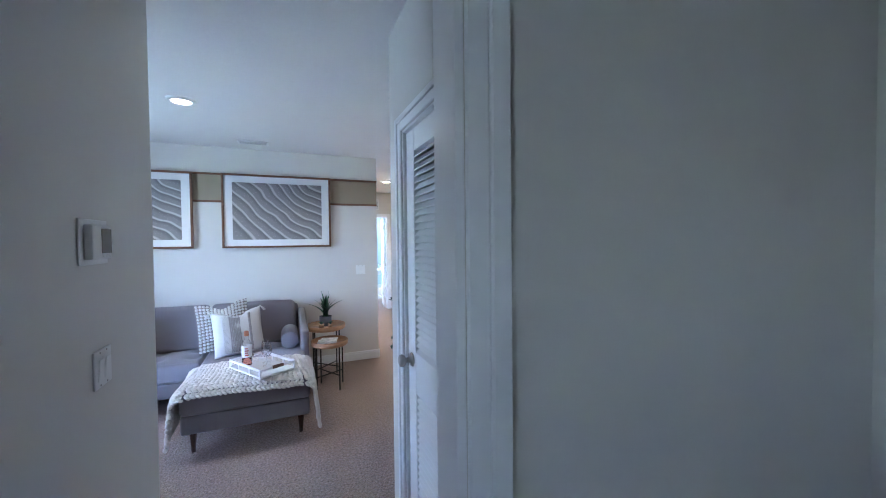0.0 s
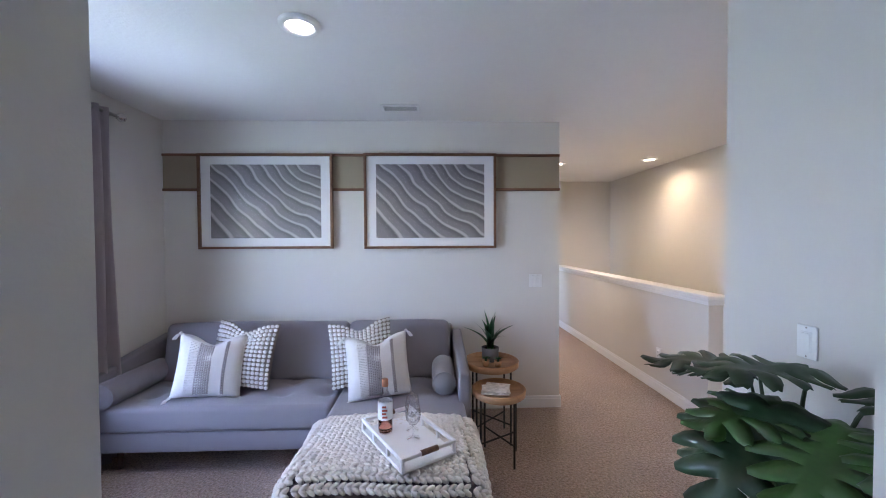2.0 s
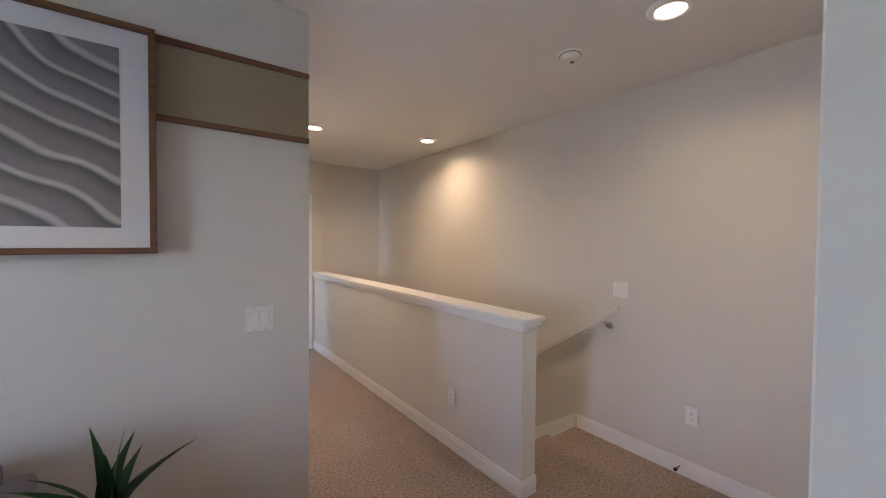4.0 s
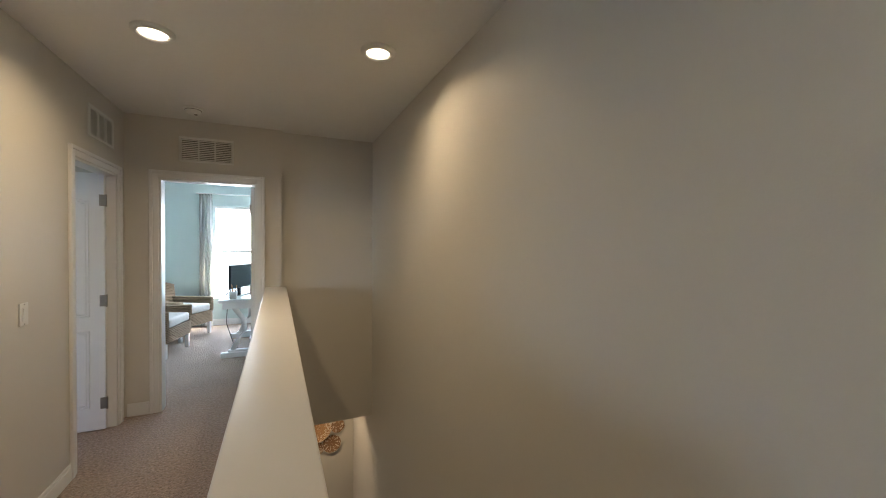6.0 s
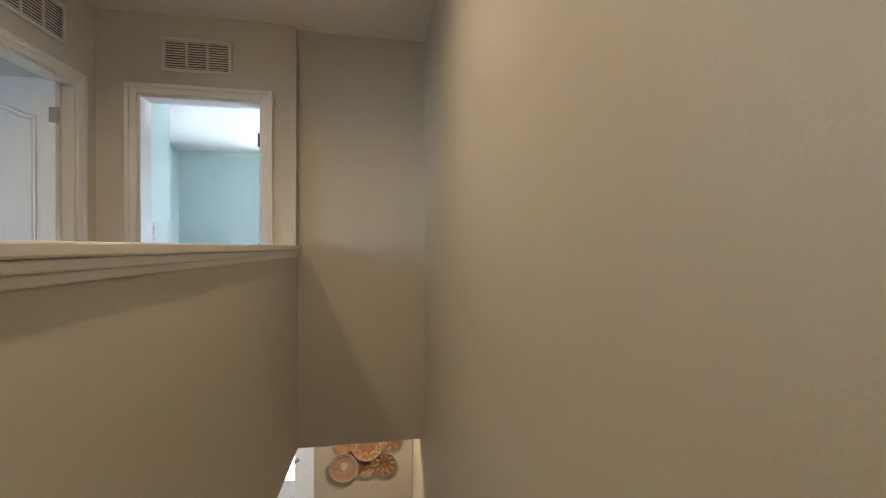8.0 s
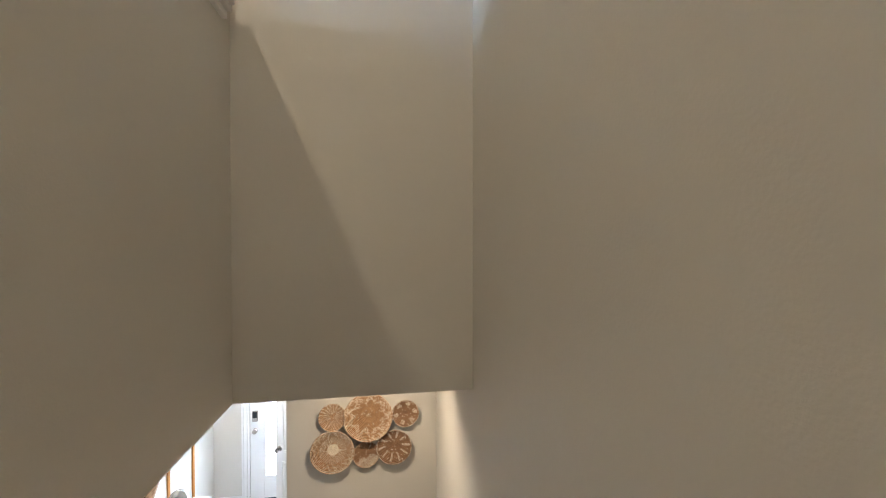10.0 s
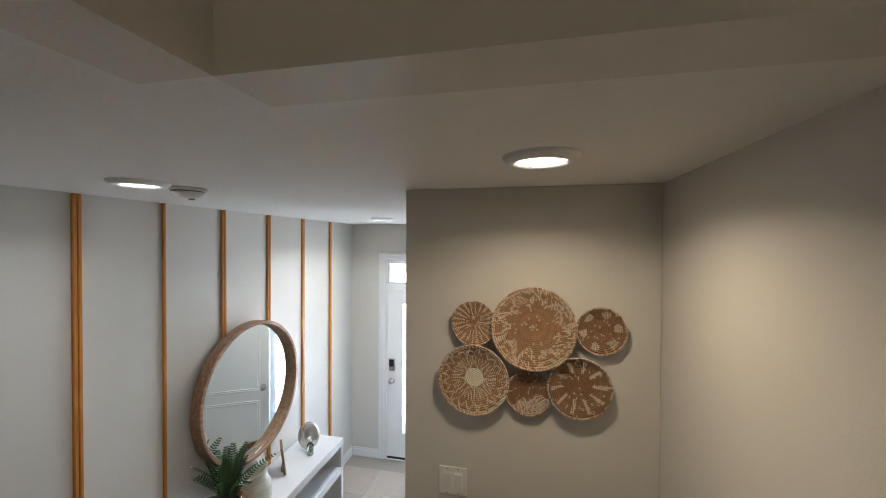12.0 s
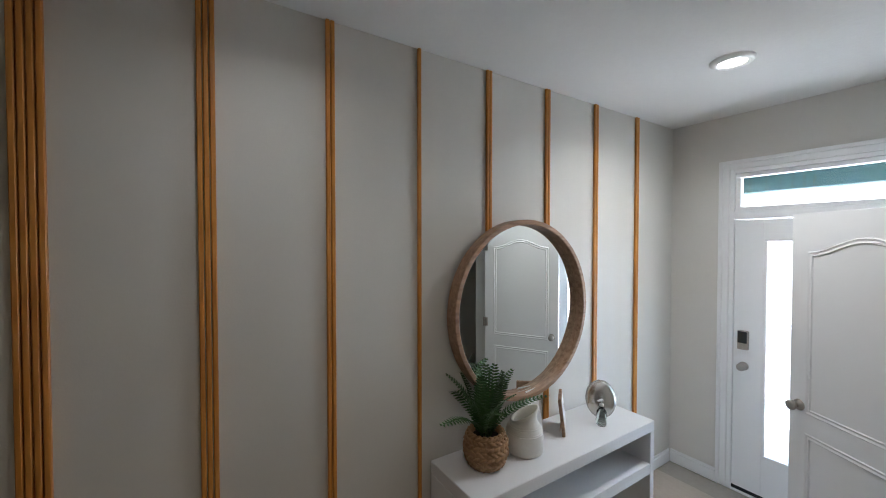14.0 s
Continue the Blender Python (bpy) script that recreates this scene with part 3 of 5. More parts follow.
CEIL_LABEL = "slim round white ceiling light switched on"
downlight(-0.80, 3.50, H, 0.15, WARM, LAMP_COOL, CEIL_LABEL)
downlight(2.72, 6.52, H, P_HALL * 1.05, WARM, LAMP_WARM, CEIL_LABEL + " near the stair wall")
downlight(1.60, 6.80, H, P_HALL * 1.6, WARM, LAMP_WARM, CEIL_LABEL + " in the hallway")
downlight(2.31, 3.94, H, P_HALL * 0.6, WARM, LAMP_WARM, CEIL_LABEL + " over the landing")
downlight(1.23, 9.16, C, P_ENTRY * 0.36, (1.0, 0.96, 0.90), LAMP_COOL, CEIL_LABEL + " in the entry")
downlight(1.372, 11.24, C, P_ENTRY * 1.6, (1.0, 0.96, 0.90), LAMP_COOL, CEIL_LABEL + " by the front door")
downlight(2.685, 9.03, C, P_STAIR, (1.0, 0.77, 0.50), LAMP_WARM, CEIL_LABEL + " above the baskets")


def smoke_detector(x, y, z):
    d = thing("smoke_detector", (x, y, z), "round white plastic smoke detector on the ceiling", "smoke detector", "smoke detectors")
    part("base", lathe([(0, -0.001), (0.068, -0.001), (0.070, -0.010), (0.066, -0.014), (0, -0.014)], 32), PLASTIC, d, smooth=True)
    part("cover", lathe([(0.0, -0.046), (0.03, -0.046), (0.048, -0.038), (0.056, -0.022), (0.058, -0.014), (0, -0.014)], 32), PLASTIC, d, smooth=True)
    part("button", lathe([(0, -0.051), (0.011, -0.050), (0.013, -0.045), (0, -0.045)], 16, Matrix.Translation((0.018, 0, 0))), SCREEN_GREY, d, "grey test button")
    part("slot_ring", lathe([(0.0585, -0.0145), (0.0600, -0.0155), (0.0600, -0.0175), (0.057, -0.0180)], 32), SCREEN_GREY, d)


smoke_detector(2.31, 4.47, H)
smoke_detector(1.56, 8.05, H)
smoke_detector(1.265, 9.335, C)


def grille(name, m, w, h, cols, label, n=11, back=SCREEN_GREY):
    """An air grille in its local xz plane, facing -y."""
    g = thing(name, (0, 0, 0), label, "air vent", "air vents")
    g.matrix_world = m
    # flat sheet whose colour stands for the shade seen between the slats
    part("gap_shade", bx((-w / 2 + 0.01, -0.003, -h / 2 + 0.01, w / 2 - 0.01, -0.001, h / 2 - 0.01)), back, g)
    f = 0.022
    part("frame", bx((-w / 2, -0.012, -h / 2, w / 2, -0.001, -h / 2 + f), (-w / 2, -0.012, h / 2 - f, w / 2, -0.001, h / 2), (-w / 2, -0.012, -h / 2 + f, -w / 2 + f, -0.001, h / 2 - f), (w / 2 - f, -0.012, -h / 2 + f, w / 2, -0.001, h / 2 - f), bevel=0.003), PLASTIC, g)
    for k in range(1, cols):
        x = -w / 2 + f + (w - 2 * f) * k / cols
        part("mullion", bx((x - 0.006, -0.012, -h / 2 + f, x + 0.006, -0.0035, h / 2 - f)), PLASTIC, g)
    me = mesh_of("slat", bx((-w / 2 + f, -0.0012, -0.0056, w / 2 - f, 0.0012, 0.0056)), PLASTIC)
    for k in range(n):
        s = new("slat", me)
        s.parent = g
        s.matrix_basis = pose(0, -0.008, -h / 2 + f + (h - 2 * f) * (k + 0.5) / n, 32 if back == DARK else -32)
    return g


grille("wall_grille", pose(1.0, 7.945, 2.335, 0, 0, 90), 0.43, 0.225, 3, "white wall air grille above the hallway door")
grille("wall_grille", pose(1.605, 8.40, 2.325, 0, 0, 0), 0.43, 0.225, 3, "white wall air grille above the bedroom door")
grille("ceiling_vent", pose(-0.40, 4.655, H, 90, 0, 0), 0.30, 0.15, 1, "white metal ceiling air vent", 6, DARK)


def plate(name, m, gangs, label, outlet=False, category="light switch"):
    """A cover plate with rockers or sockets, in its local xz plane, facing -y."""
    g = thing(name, (0, 0, 0), label, category, "wall plates")
    g.matrix_world = m
    w = 0.072 + 0.046 * (gangs - 1)
    part("cover_plate", bx((-w / 2, -0.007, -0.058, w / 2, -0.0005, 0.058), bevel=0.003, seg=2), PLASTIC, g)
    for k in range(gangs):
        x = (k - (gangs - 1) / 2) * 0.046
        part("surround", bx((x - 0.0185, -0.0085, -0.036, x + 0.0185, -0.006, 0.036), bevel=0.001), PLASTIC, g)
        if outlet:
            for z in (-0.019, 0.019):
                part("socket", bx((x - 0.014, -0.0115, z - 0.013, x + 0.014, -0.008, z + 0.013), bevel=0.002), PLASTIC, g)
                part("slots", bx((x - 0.007, -0.0122, z - 0.002, x - 0.005, -0.0113, z + 0.006), (x + 0.005, -0.0122, z - 0.002, x + 0.007, -0.0113, z + 0.006), (x - 0.002, -0.0122, z - 0.009, x + 0.002, -0.0113, z - 0.005)), DARK, g)
        else:
            part("rocker", bx((x - 0.0155, -0.006, -0.032, x + 0.0155, -0.002, 0.032), bevel=0.0015), PLASTIC, g, m=pose(0, -0.005, 0, 4))
        for z in (-0.05, 0.05):
            part("screw", lathe([(0, -0.001), (0.003, -0.0005), (0.003, 0.001), (0, 0.001)], 10), NICKEL, g, m=pose(x, -0.007, z, 90))
    return g


plate("light_switch", pose(0.78, 5.0, 1.16), 2, "white double rocker switch on the wall beside the sofa")
plate("light_switch", pose(3.14, 4.59, 1.16, 0, 0, -90), 2, "white double rocker switch above the handrail")
plate("light_switch", pose(1.15, 2.88, 1.17, 0, 0, -90), 1, "white single rocker switch above the monstera")
plate("light_switch", pose(1.0, 7.0, 1.12, 0, 0, 90), 1, "white single rocker switch beside the hallway door")
plate("light_switch", pose(-0.645, 1.63, 1.14, 0, 0, 90), 2, "white double rocker switch under the thermostat")
plate("light_switch", pose(1.15, 8.74, 1.17, 0, 0, 90), 1, "white single rocker switch inside the bedroom door")
plate("light_switch", pose(2.36, 9.55, -1.60), 2, "white double rocker switch below the baskets")
plate("power_outlet", pose(3.14, 4.11, 0.40, 0, 0, -90), 1, "white duplex power outlet on the stairwell wall", True, "outlet")
plate("power_outlet", pose(2.10, 5.27, 0.39, 0, 0, -90), 1, "white duplex power outlet on the half wall", True, "outlet")

th = thing("thermostat", (-0.645, 1.595, 1.53), "white wall thermostat with a grey screen", "thermostat", rz=90)
part("wall_plate", bx((-0.092, -0.006, -0.068, 0.092, -0.0005, 0.068), bevel=0.003, seg=2), PLASTIC, th)
part("body", bx((-0.070, -0.028, -0.052, 0.060, -0.0055, 0.052), bevel=0.005, seg=2), PLASTIC, th)
part("screen", bx((-0.012, -0.0295, -0.034, 0.055, -0.0275, 0.040)), SCREEN_GREY, th, "grey display")
for k in range(3):
    part("button", bx((-0.006 + 0.022 * k, -0.0295, -0.046, 0.006 + 0.022 * k, -0.0275, -0.040), bevel=0.001), PLASTIC, th)

# ---------------------------------------------------------------- doors


def knob(parent, m):
    k = part("door_knob", lathe([(0, 0), (0.032, 0), (0.031, 0.006), (0.014, 0.010), (0.011, 0.030), (0.022, 0.036), (0.029, 0.048), (0.026, 0.060), (0.012, 0.066), (0, 0.066)], 24), NICKEL, parent, "satin nickel knob", True, m)
    return k


def arch_panel(x0, x1, z0, z1, rise):
    top = [(x1 - (x1 - x0) * k / 14, z1 + rise * 0.5 * (1 - math.cos(2 * math.pi * k / 14)) ) for k in range(15)]
    return [(x0, z0), (x1, z0)] + top


def panel_door(name, m, w, label, h=2.03):
    """A moulded two-panel door with an arched upper panel; hinge side at x=0, face towards -y."""
    d = thing(name, (0, 0, 0), label, "door")
    d.matrix_world = m
    part("slab", bx((0, 0, 0.012, w, 0.035, h), bevel=0.002), TRIM, d)
    a, b = 0.11, w - 0.11
    for face, turn in ((0.0005, False), (0.0345, True)):
        for outline in (arch_panel(a, b, 0.92, 1.80, 0.075), [(a, 0.20), (b, 0.20), (b, 0.78), (a, 0.78)]):
            for path, wd, hh in ((outline, 0.032, 0.006),):
                pm = moulding(path, wd, hh)
                if turn:
                    for q in pm.verts:
                        q.co.y = -q.co.y
                    bmesh.ops.reverse_faces(pm, faces=list(pm.faces))
                part("panel_moulding", pm, TRIM, d, m=pose(0, face, 0))
    knob(d, pose(w - 0.06, 0, 0.94, 90)), knob(d, pose(w - 0.06, 0.035, 0.94, -90))
    for z in (0.22, 1.03, 1.82):
        part("hinge", bx((-0.012, 0.030, z - 0.045, 0.034, 0.0365, z + 0.045), (-0.016, 0.030, z - 0.048, -0.004, 0.043, z + 0.048), bevel=0.002), NICKEL, d, "satin nickel hinge")
    return d


panel_door("hall_door", pose(0.945, 8.205, 0, 0, 0, 180), 0.69, "white two-panel door standing open into a room")
panel_door("bedroom_door", pose(1.985, 8.535, 0, 0, 0, 80), 0.73, "white two-panel bedroom door folded open against the wall")
panel_door("powder_room_door", pose(2.140, 11.44, F, 0, 0, 149), 0.75, "white two-panel door standing open across the entry")

# louvred closet door, closed in the passage wall
cl = thing("closet_door", (0.425, 1.182, 0), "white louvred closet door, closed, with a nickel knob", "door")
W = 0.666
part("stile", bx((0, 0, 0.012, 0.035, 0.105, 2.025), bevel=0.003), TRIM, cl)
part("stile", bx((0, W - 0.105, 0.012, 0.035, W, 2.025), bevel=0.003), TRIM, cl)
for z0, z1 in ((0.012, 0.20), (0.83, 1.02), (1.925, 2.025)):
    part("rail", bx((0.002, 0.105, z0, 0.033, W - 0.105, z1), bevel=0.002), TRIM, cl)
me = mesh_of("louvre_slat", bx((-0.003, 0.1055, -0.0215, 0.003, W - 0.1055, 0.0215), bevel=0.0012), TRIM)
for z0, z1 in ((0.20, 0.83), (1.02, 1.925)):
    n = round((z1 - z0) / 0.0295)
    for k in range(n):
        s = new("louvre_slat", me)
        s.parent = cl
        s.matrix_basis = pose(0.0175, 0, z0 + (z1 - z0) * (k + 0.5) / n, 0, 42, 0)
knob(cl, pose(0, W - 0.055, 0.975, 0, -90, 0))
part("latch_plate", bx((-0.002, W - 0.004, 0.93, 0.03, W + 0.001, 0.99)), NICKEL, cl, "nickel latch plate")

# front door with full glass, and its transom
setting("trim_jamb_front", bx((1.0, 12.255, F, 1.03, 12.385, -0.80), (1.95, 12.255, F, 1.98, 12.385, -0.80), (1.03, 12.255, -0.83, 1.95, 12.385, -0.80), (1.03, 12.255, F + 2.035, 1.95, 12.385, F + 2.095), (1.03, 12.26, F - 0.005, 1.95, 12.38, F + 0.012), bevel=0.003), TRIM, "white front door frame")
fd = thing("front_door", (1.032, 12.27, F + 0.014), "white front door with a tall glass pane, closed", "door")
fw, fh = 0.916, 2.016
g0, g1, gz0, gz1 = 0.175, fw - 0.175, 0.30, 1.88
part("door_frame", bx((0, 0, 0, g0, 0.042, fh), (g1, 0, 0, fw, 0.042, fh), (g0, 0.0005, 0, g1, 0.0415, gz0), (g0, 0.0005, gz1, g1, 0.0415, fh), bevel=0.002), TRIM, fd)
for q in ((g0, gz0, g1, gz0 + 0.022), (g0, gz1 - 0.022, g1, gz1), (g0, gz0 + 0.022, g0 + 0.022, gz1 - 0.022), (g1 - 0.022, gz0 + 0.022, g1, gz1 - 0.022)):
    part("glass_bead", bx((q[0], -0.010, q[1], q[2], 0.012, q[3]), bevel=0.004, seg=2), TRIM, fd)
gl = part("glass_pane", bx((g0 + 0.02, 0.018, gz0 + 0.02, g1 - 0.02, 0.024, gz1 - 0.02)), GLASS, fd, "clear glass")
gl.visible_shadow = False
lk = part("keypad_lock", bx((0.032, -0.030, 1.06, 0.098, -0.001, 1.20), bevel=0.006, seg=2), NICKEL, fd, "nickel keypad lock with a black face")
part("keypad_face", bx((0.037, -0.034, 1.11, 0.093, -0.029, 1.195), bevel=0.003), DARK, lk)
part("thumb_turn", bx((0.058, -0.045, 1.072, 0.072, -0.029, 1.10), bevel=0.004), NICKEL, lk)
knob(fd, pose(0.065, 0, 0.935, 90))
part("sweep", bx((0.0, -0.004, -0.010, fw, 0.0, 0.022)), DARK, fd, "dark bottom sweep")
tr = setting("window_transom", bx((1.03, 12.275, -1.11, 1.95, 12.335, -1.08), (1.03, 12.275, -0.86, 1.95, 12.335, -0.83), (1.03, 12.275, -1.08, 1.06, 12.335, -0.86), (1.92, 12.275, -1.08, 1.95, 12.335, -0.86), bevel=0.004), TRIM, "white transom window over the front door")
pn = part("pane", bx((1.06, 12.30, -1.08, 1.92, 12.306, -0.86)), GLASS, tr)
pn.visible_shadow = False


def sash_window(name, m, w, z0, z1, label):
    """A single-hung window in its local xz plane: frame, sill, meeting rail and two panes."""
    g = tagged(new(name), label, kind="structure")
    g.matrix_world = m
    f = 0.045
    part("window_frame", bx((0, 0.03, z0, f, 0.10, z1), (w - f, 0.03, z0, w, 0.10, z1), (f, 0.03, z0, w - f, 0.10, z0 + f), (f, 0.03, z1 - f, w - f, 0.10, z1), bevel=0.004), PLASTIC, g)
    zm = (z0 + z1) / 2
    part("meeting_rail", bx((f, 0.04, zm - 0.022, w - f, 0.085, zm + 0.022), bevel=0.004), PLASTIC, g)
    part("window_sill", bx((-0.03, -0.04, z0 - 0.022, w + 0.03, 0.03, z0 - 0.001), bevel=0.005), TRIM, g)
    for a, b, y in ((z0 + f, zm - 0.022, 0.055), (zm + 0.022, z1 - f, 0.07)):
        p = part("pane", bx((f, y, a, w - f, y + 0.005, b)), GLASS, g)
        p.visible_shadow = False
    return g


sash_window("window_loft", pose(-2.5, 2.62, 0, 0, 0, 90), 1.30, 0.62, 2.16, "white single-hung window in daylight")
sash_window("window_bedroom", pose(1.12, 12.26, 0), 1.26, 0.50, 2.16, "white single-hung window in daylight")
sash_window("window_side_room", pose(-2.5, 6.1, 0, 0, 0, 90), 1.20, 0.70, 2.10, "white single-hung window in daylight")
# never in view: added as an opening for the start room's fill light
sash_window("window_added_start_room", pose(-1.48, -1.0, 0, 0, 0, 90), 0.45, 1.35, 1.90, "white single-hung window in daylight")


def curtain(loc, rz, w, h, folds, material, label, amp=0.035):
    """A pleated hanging with its top edge gathered on the rod."""
    bm = bmesh.new()
    nx, nz = folds * 8, 14
    rows = []
    for j in range(nz + 1):
        s = j / nz
        row = []
        for i in range(nx + 1):
            u = i / nx
            a = amp * (0.75 + 0.5 * s) * math.sin(2 * math.pi * folds * u + 0.8 * s * math.sin(5 * u)) + 0.012 * math.sin(13 * u + 5 * s)
            row.append(bm.verts.new((u * w * (1 + 0.06 * s), a, h * (1 - s))))
        rows.append(row)
    for a, b in zip(rows, rows[1:]):
        for i in range(nx):
            bm.faces.new((a[i], a[i + 1], b[i + 1], b[i]))
    bmesh.ops.solidify(bm, geom=list(bm.faces), thickness=0.003)
    return solo("curtain", bm, material, loc, label, "curtain", "", True, rz)


curtain((-2.40, 3.90, 0.015), 90, 0.42, 2.44, 5, CURTAIN, "sheer mauve curtain panel with dotted texture beside the window")
# unseen near panel, made wide to keep window light off the switch wall
curtain((-2.40, 2.33, 0.015), 90, 0.70, 2.44, 8, CURTAIN, "sheer mauve curtain panel with dotted texture beside the window")
rod = thing("curtain_rod", (-2.40, 0, 2.43), "dark metal curtain rod with a glass ball finial", "curtain rod")
part("rod", tube([(0, 2.2, 0), (0, 4.39, 0)], 0.012, 12), NICKEL, rod, smooth=True)
part("finial", lathe([(0.010, 0), (0.016, 0.006), (0.012, 0.016), (0.026, 0.030), (0.032, 0.048), (0.026, 0.066), (0.010, 0.078), (0, 0.08)], 20), CHROME, rod, "glassy ball finial", True, pose(0, 4.39, 0, -90))
for y in (2.28, 4.34):
    part("bracket", tube([(-0.098, y, -0.01), (-0.03, y, -0.01), (0, y, -0.012)], 0.008), NICKEL, rod)
curtain((0.93, 12.18, 0.015), 0, 0.20, 2.34, 4, CURTAIN_WHITE, "white curtain panel with small motifs beside the bedroom window", 0.025)
rod = thing("curtain_rod", (0, 12.18, 2.36), "thin white curtain rod over the bedroom window", "curtain rod")
part("rod", tube([(0.88, 0, 0), (2.55, 0, 0)], 0.009, 10), PLASTIC, rod, smooth=True)
for x in (0.92, 2.5):
    part("bracket", tube([(x, 0.078, 0), (x, 0.0, 0)], 0.007), PLASTIC, rod)

# ---------------------------------------------------------------- handrail
hr = thing("handrail", (3.075, 4.57, 1.02), "white painted stair handrail on metal brackets", "handrail")
slope = -0.690
rail = bx((-0.02, 0, -0.028, 0.02, 1, 0.028), bevel=0.012, seg=3)
for q in rail.verts:
    y = 0.0 if q.co.y < 0.5 else 3.75
    q.co.y, q.co.z = y + (q.co.y if q.co.y < 0.5 else q.co.y - 1), q.co.z + slope * y
part("rail", rail, RAIL, hr, smooth=False)
for y in (0.10, 0.95, 1.85, 2.75, 3.6):
    z = slope * y
    b = part("bracket", tube([(0.004, y, z - 0.03), (0.004, y, z - 0.058), (0.022, y, z - 0.072), (0.06, y, z - 0.072)], 0.007), NICKEL, hr, "nickel bracket")
    part("rosette", lathe([(0, 0), (0.026, 0), (0.024, 0.006), (0, 0.008)], 18, pose(0.0645, y, z - 0.072, 0, -90, 0)), NICKEL, b)

ds = thing("door_stop", (3.123, 4.17, 0.055), "small bronze door stop on the skirting board", "door stop")
part("stem", tube([(0.0, 0, 0), (-0.055, 0, 0)], 0.006), NICKEL, ds)
part("tip", tube([(-0.05, 0, 0), (-0.068, 0, 0)], 0.011), DARK, ds)

# ---------------------------------------------------------------- sofa wall: band and pictures
setting("trim_band_panel", bx((-2.498, 4.994, 1.995, 0.998, 4.9995, 2.275)), BEIGE, "beige painted band")
setting("trim_band_top", bx((-2.498, 4.978, 2.275, 0.998, 4.9993, 2.298), bevel=0.003), FRAME_WOOD, "brown wooden batten")
setting("trim_band_bottom", bx((-2.498, 4.978, 1.972, 0.998, 4.9993, 1.995), bevel=0.003), FRAME_WOOD, "brown wooden batten")


def picture(x0, x1, z0, z1):
    w, h = x1 - x0, z1 - z0
    p = thing("framed_picture", ((x0 + x1) / 2, 4.976, z0), "brown-framed picture of grey sand ridges under glass", "picture", "pictures over the sofa")
    f = 0.022
    for b in ((-w / 2, 0, w / 2, f), (-w / 2, h - f, w / 2, h), (-w / 2, f, -w / 2 + f, h - f), (w / 2 - f, f, w / 2, h - f)):
        part("frame_rail", bx((b[0], -0.036, b[1], b[2], 0, b[3]), bevel=0.002), FRAME_WOOD, p)
    part("mount", bx((-w / 2 + f, -0.016, f, w / 2 - f, -0.004, h - f)), PAPER_PLAIN, p, "white mount")
    a = 0.105
    part("print", bx((-w / 2 + a, -0.0185, a * 0.9, w / 2 - a, -0.0165, h - a * 0.9)), ART, p, "grey print of sand ridges")
    g = part("glass", bx((-w / 2 + f, -0.028, f, w / 2 - f, -0.026, h - f)), PICTURE_GLASS, p)
    g.visible_shadow = False


picture(-2.178, -1.02, 1.463, 2.292)
picture(-0.749, 0.417, 1.459, 2.296)

# ---------------------------------------------------------------- sofa


def cushion(x0, y0, z0, x1, y1, z1, crown=0.02, bevel=0.035, tufts=()):
    """A soft box: rounded edges, a crowned top, and button dimples."""
    bm = bmesh.new()
    bmesh.ops.create_cube(bm, size=1, matrix=Matrix.Translation(((x0 + x1) / 2, (y0 + y1) / 2, (z0 + z1) / 2)) @ Matrix.Diagonal((x1 - x0, y1 - y0, z1 - z0, 1)))
    bmesh.ops.bevel(bm, geom=list(bm.edges), offset=bevel, segments=4, profile=0.5, affect="EDGES")
    for ax, lo, hi in ((0, x0, x1), (1, y0, y1)):
        n = max(2, int((hi - lo) / 0.032))
        for k in range(1, n):
            co = [0, 0, 0]
            no = [0, 0, 0]
            co[ax], no[ax] = lo + (hi - lo) * k / n, 1
            bmesh.ops.bisect_plane(bm, geom=bm.verts[:] + bm.edges[:] + bm.faces[:], plane_co=co, plane_no=no)
    for q in bm.verts:
        u, w = (q.co.x - x0) / (x1 - x0), (q.co.y - y0) / (y1 - y0)
        if q.co.z > (z0 + z1) / 2:
            q.co.z += crown * max(0.0, 16 * u * (1 - u) * w * (1 - w)) ** 0.5 + 0.004 * noise.noise(q.co * 6)
            for tx, ty in tufts:
                d = math.hypot(q.co.x - tx, q.co.y - ty)
                q.co.z -= 0.034 * math.exp(-(d / 0.05) ** 2) + 0.008 * math.exp(-(d / 0.12) ** 2)
    return bm


so = thing("sofa", (-1.15, 4.6, 0), "grey upholstered sofa with a chaise, tufted seat and bolsters", "sofa")
m0 = Matrix.Translation((1.15, -4.6, 0))


def sp(name, bm, material, label="", smooth=True):
    bm.transform(m0)
    return part(name, bm, material, so, label, smooth)


sp("base", bx((-2.37, 4.10, 0.15, 0.0175, 4.95, 0.285), bevel=0.018, seg=3), SOFA)
sp("chaise_base", bx((-0.82, 3.295, 0.15, 0.05, 4.0995, 0.285), bevel=0.018, seg=3), SOFA)
sp("back_frame", bx((-2.37, 4.86, 0.285, 0.0175, 4.955, 0.80), bevel=0.02, seg=3), SOFA)
t1 = [(-2.12 + 0.30 * i, y) for i in range(5) for y in (4.32, 4.54)]
sp("seat_cushion", cushion(-2.36, 4.09, 0.285, -0.835, 4.74, 0.445, 0.015, 0.03, t1), SOFA, "tufted seat cushion")
t2 = [(-0.62 + 0.235 * i, y) for i in range(3) for y in (4.40, 4.62)]
sp("chaise_cushion", cushion(-0.825, 3.285, 0.285, 0.055, 4.74, 0.445, 0.015, 0.03, t2), SOFA, "tufted chaise cushion")
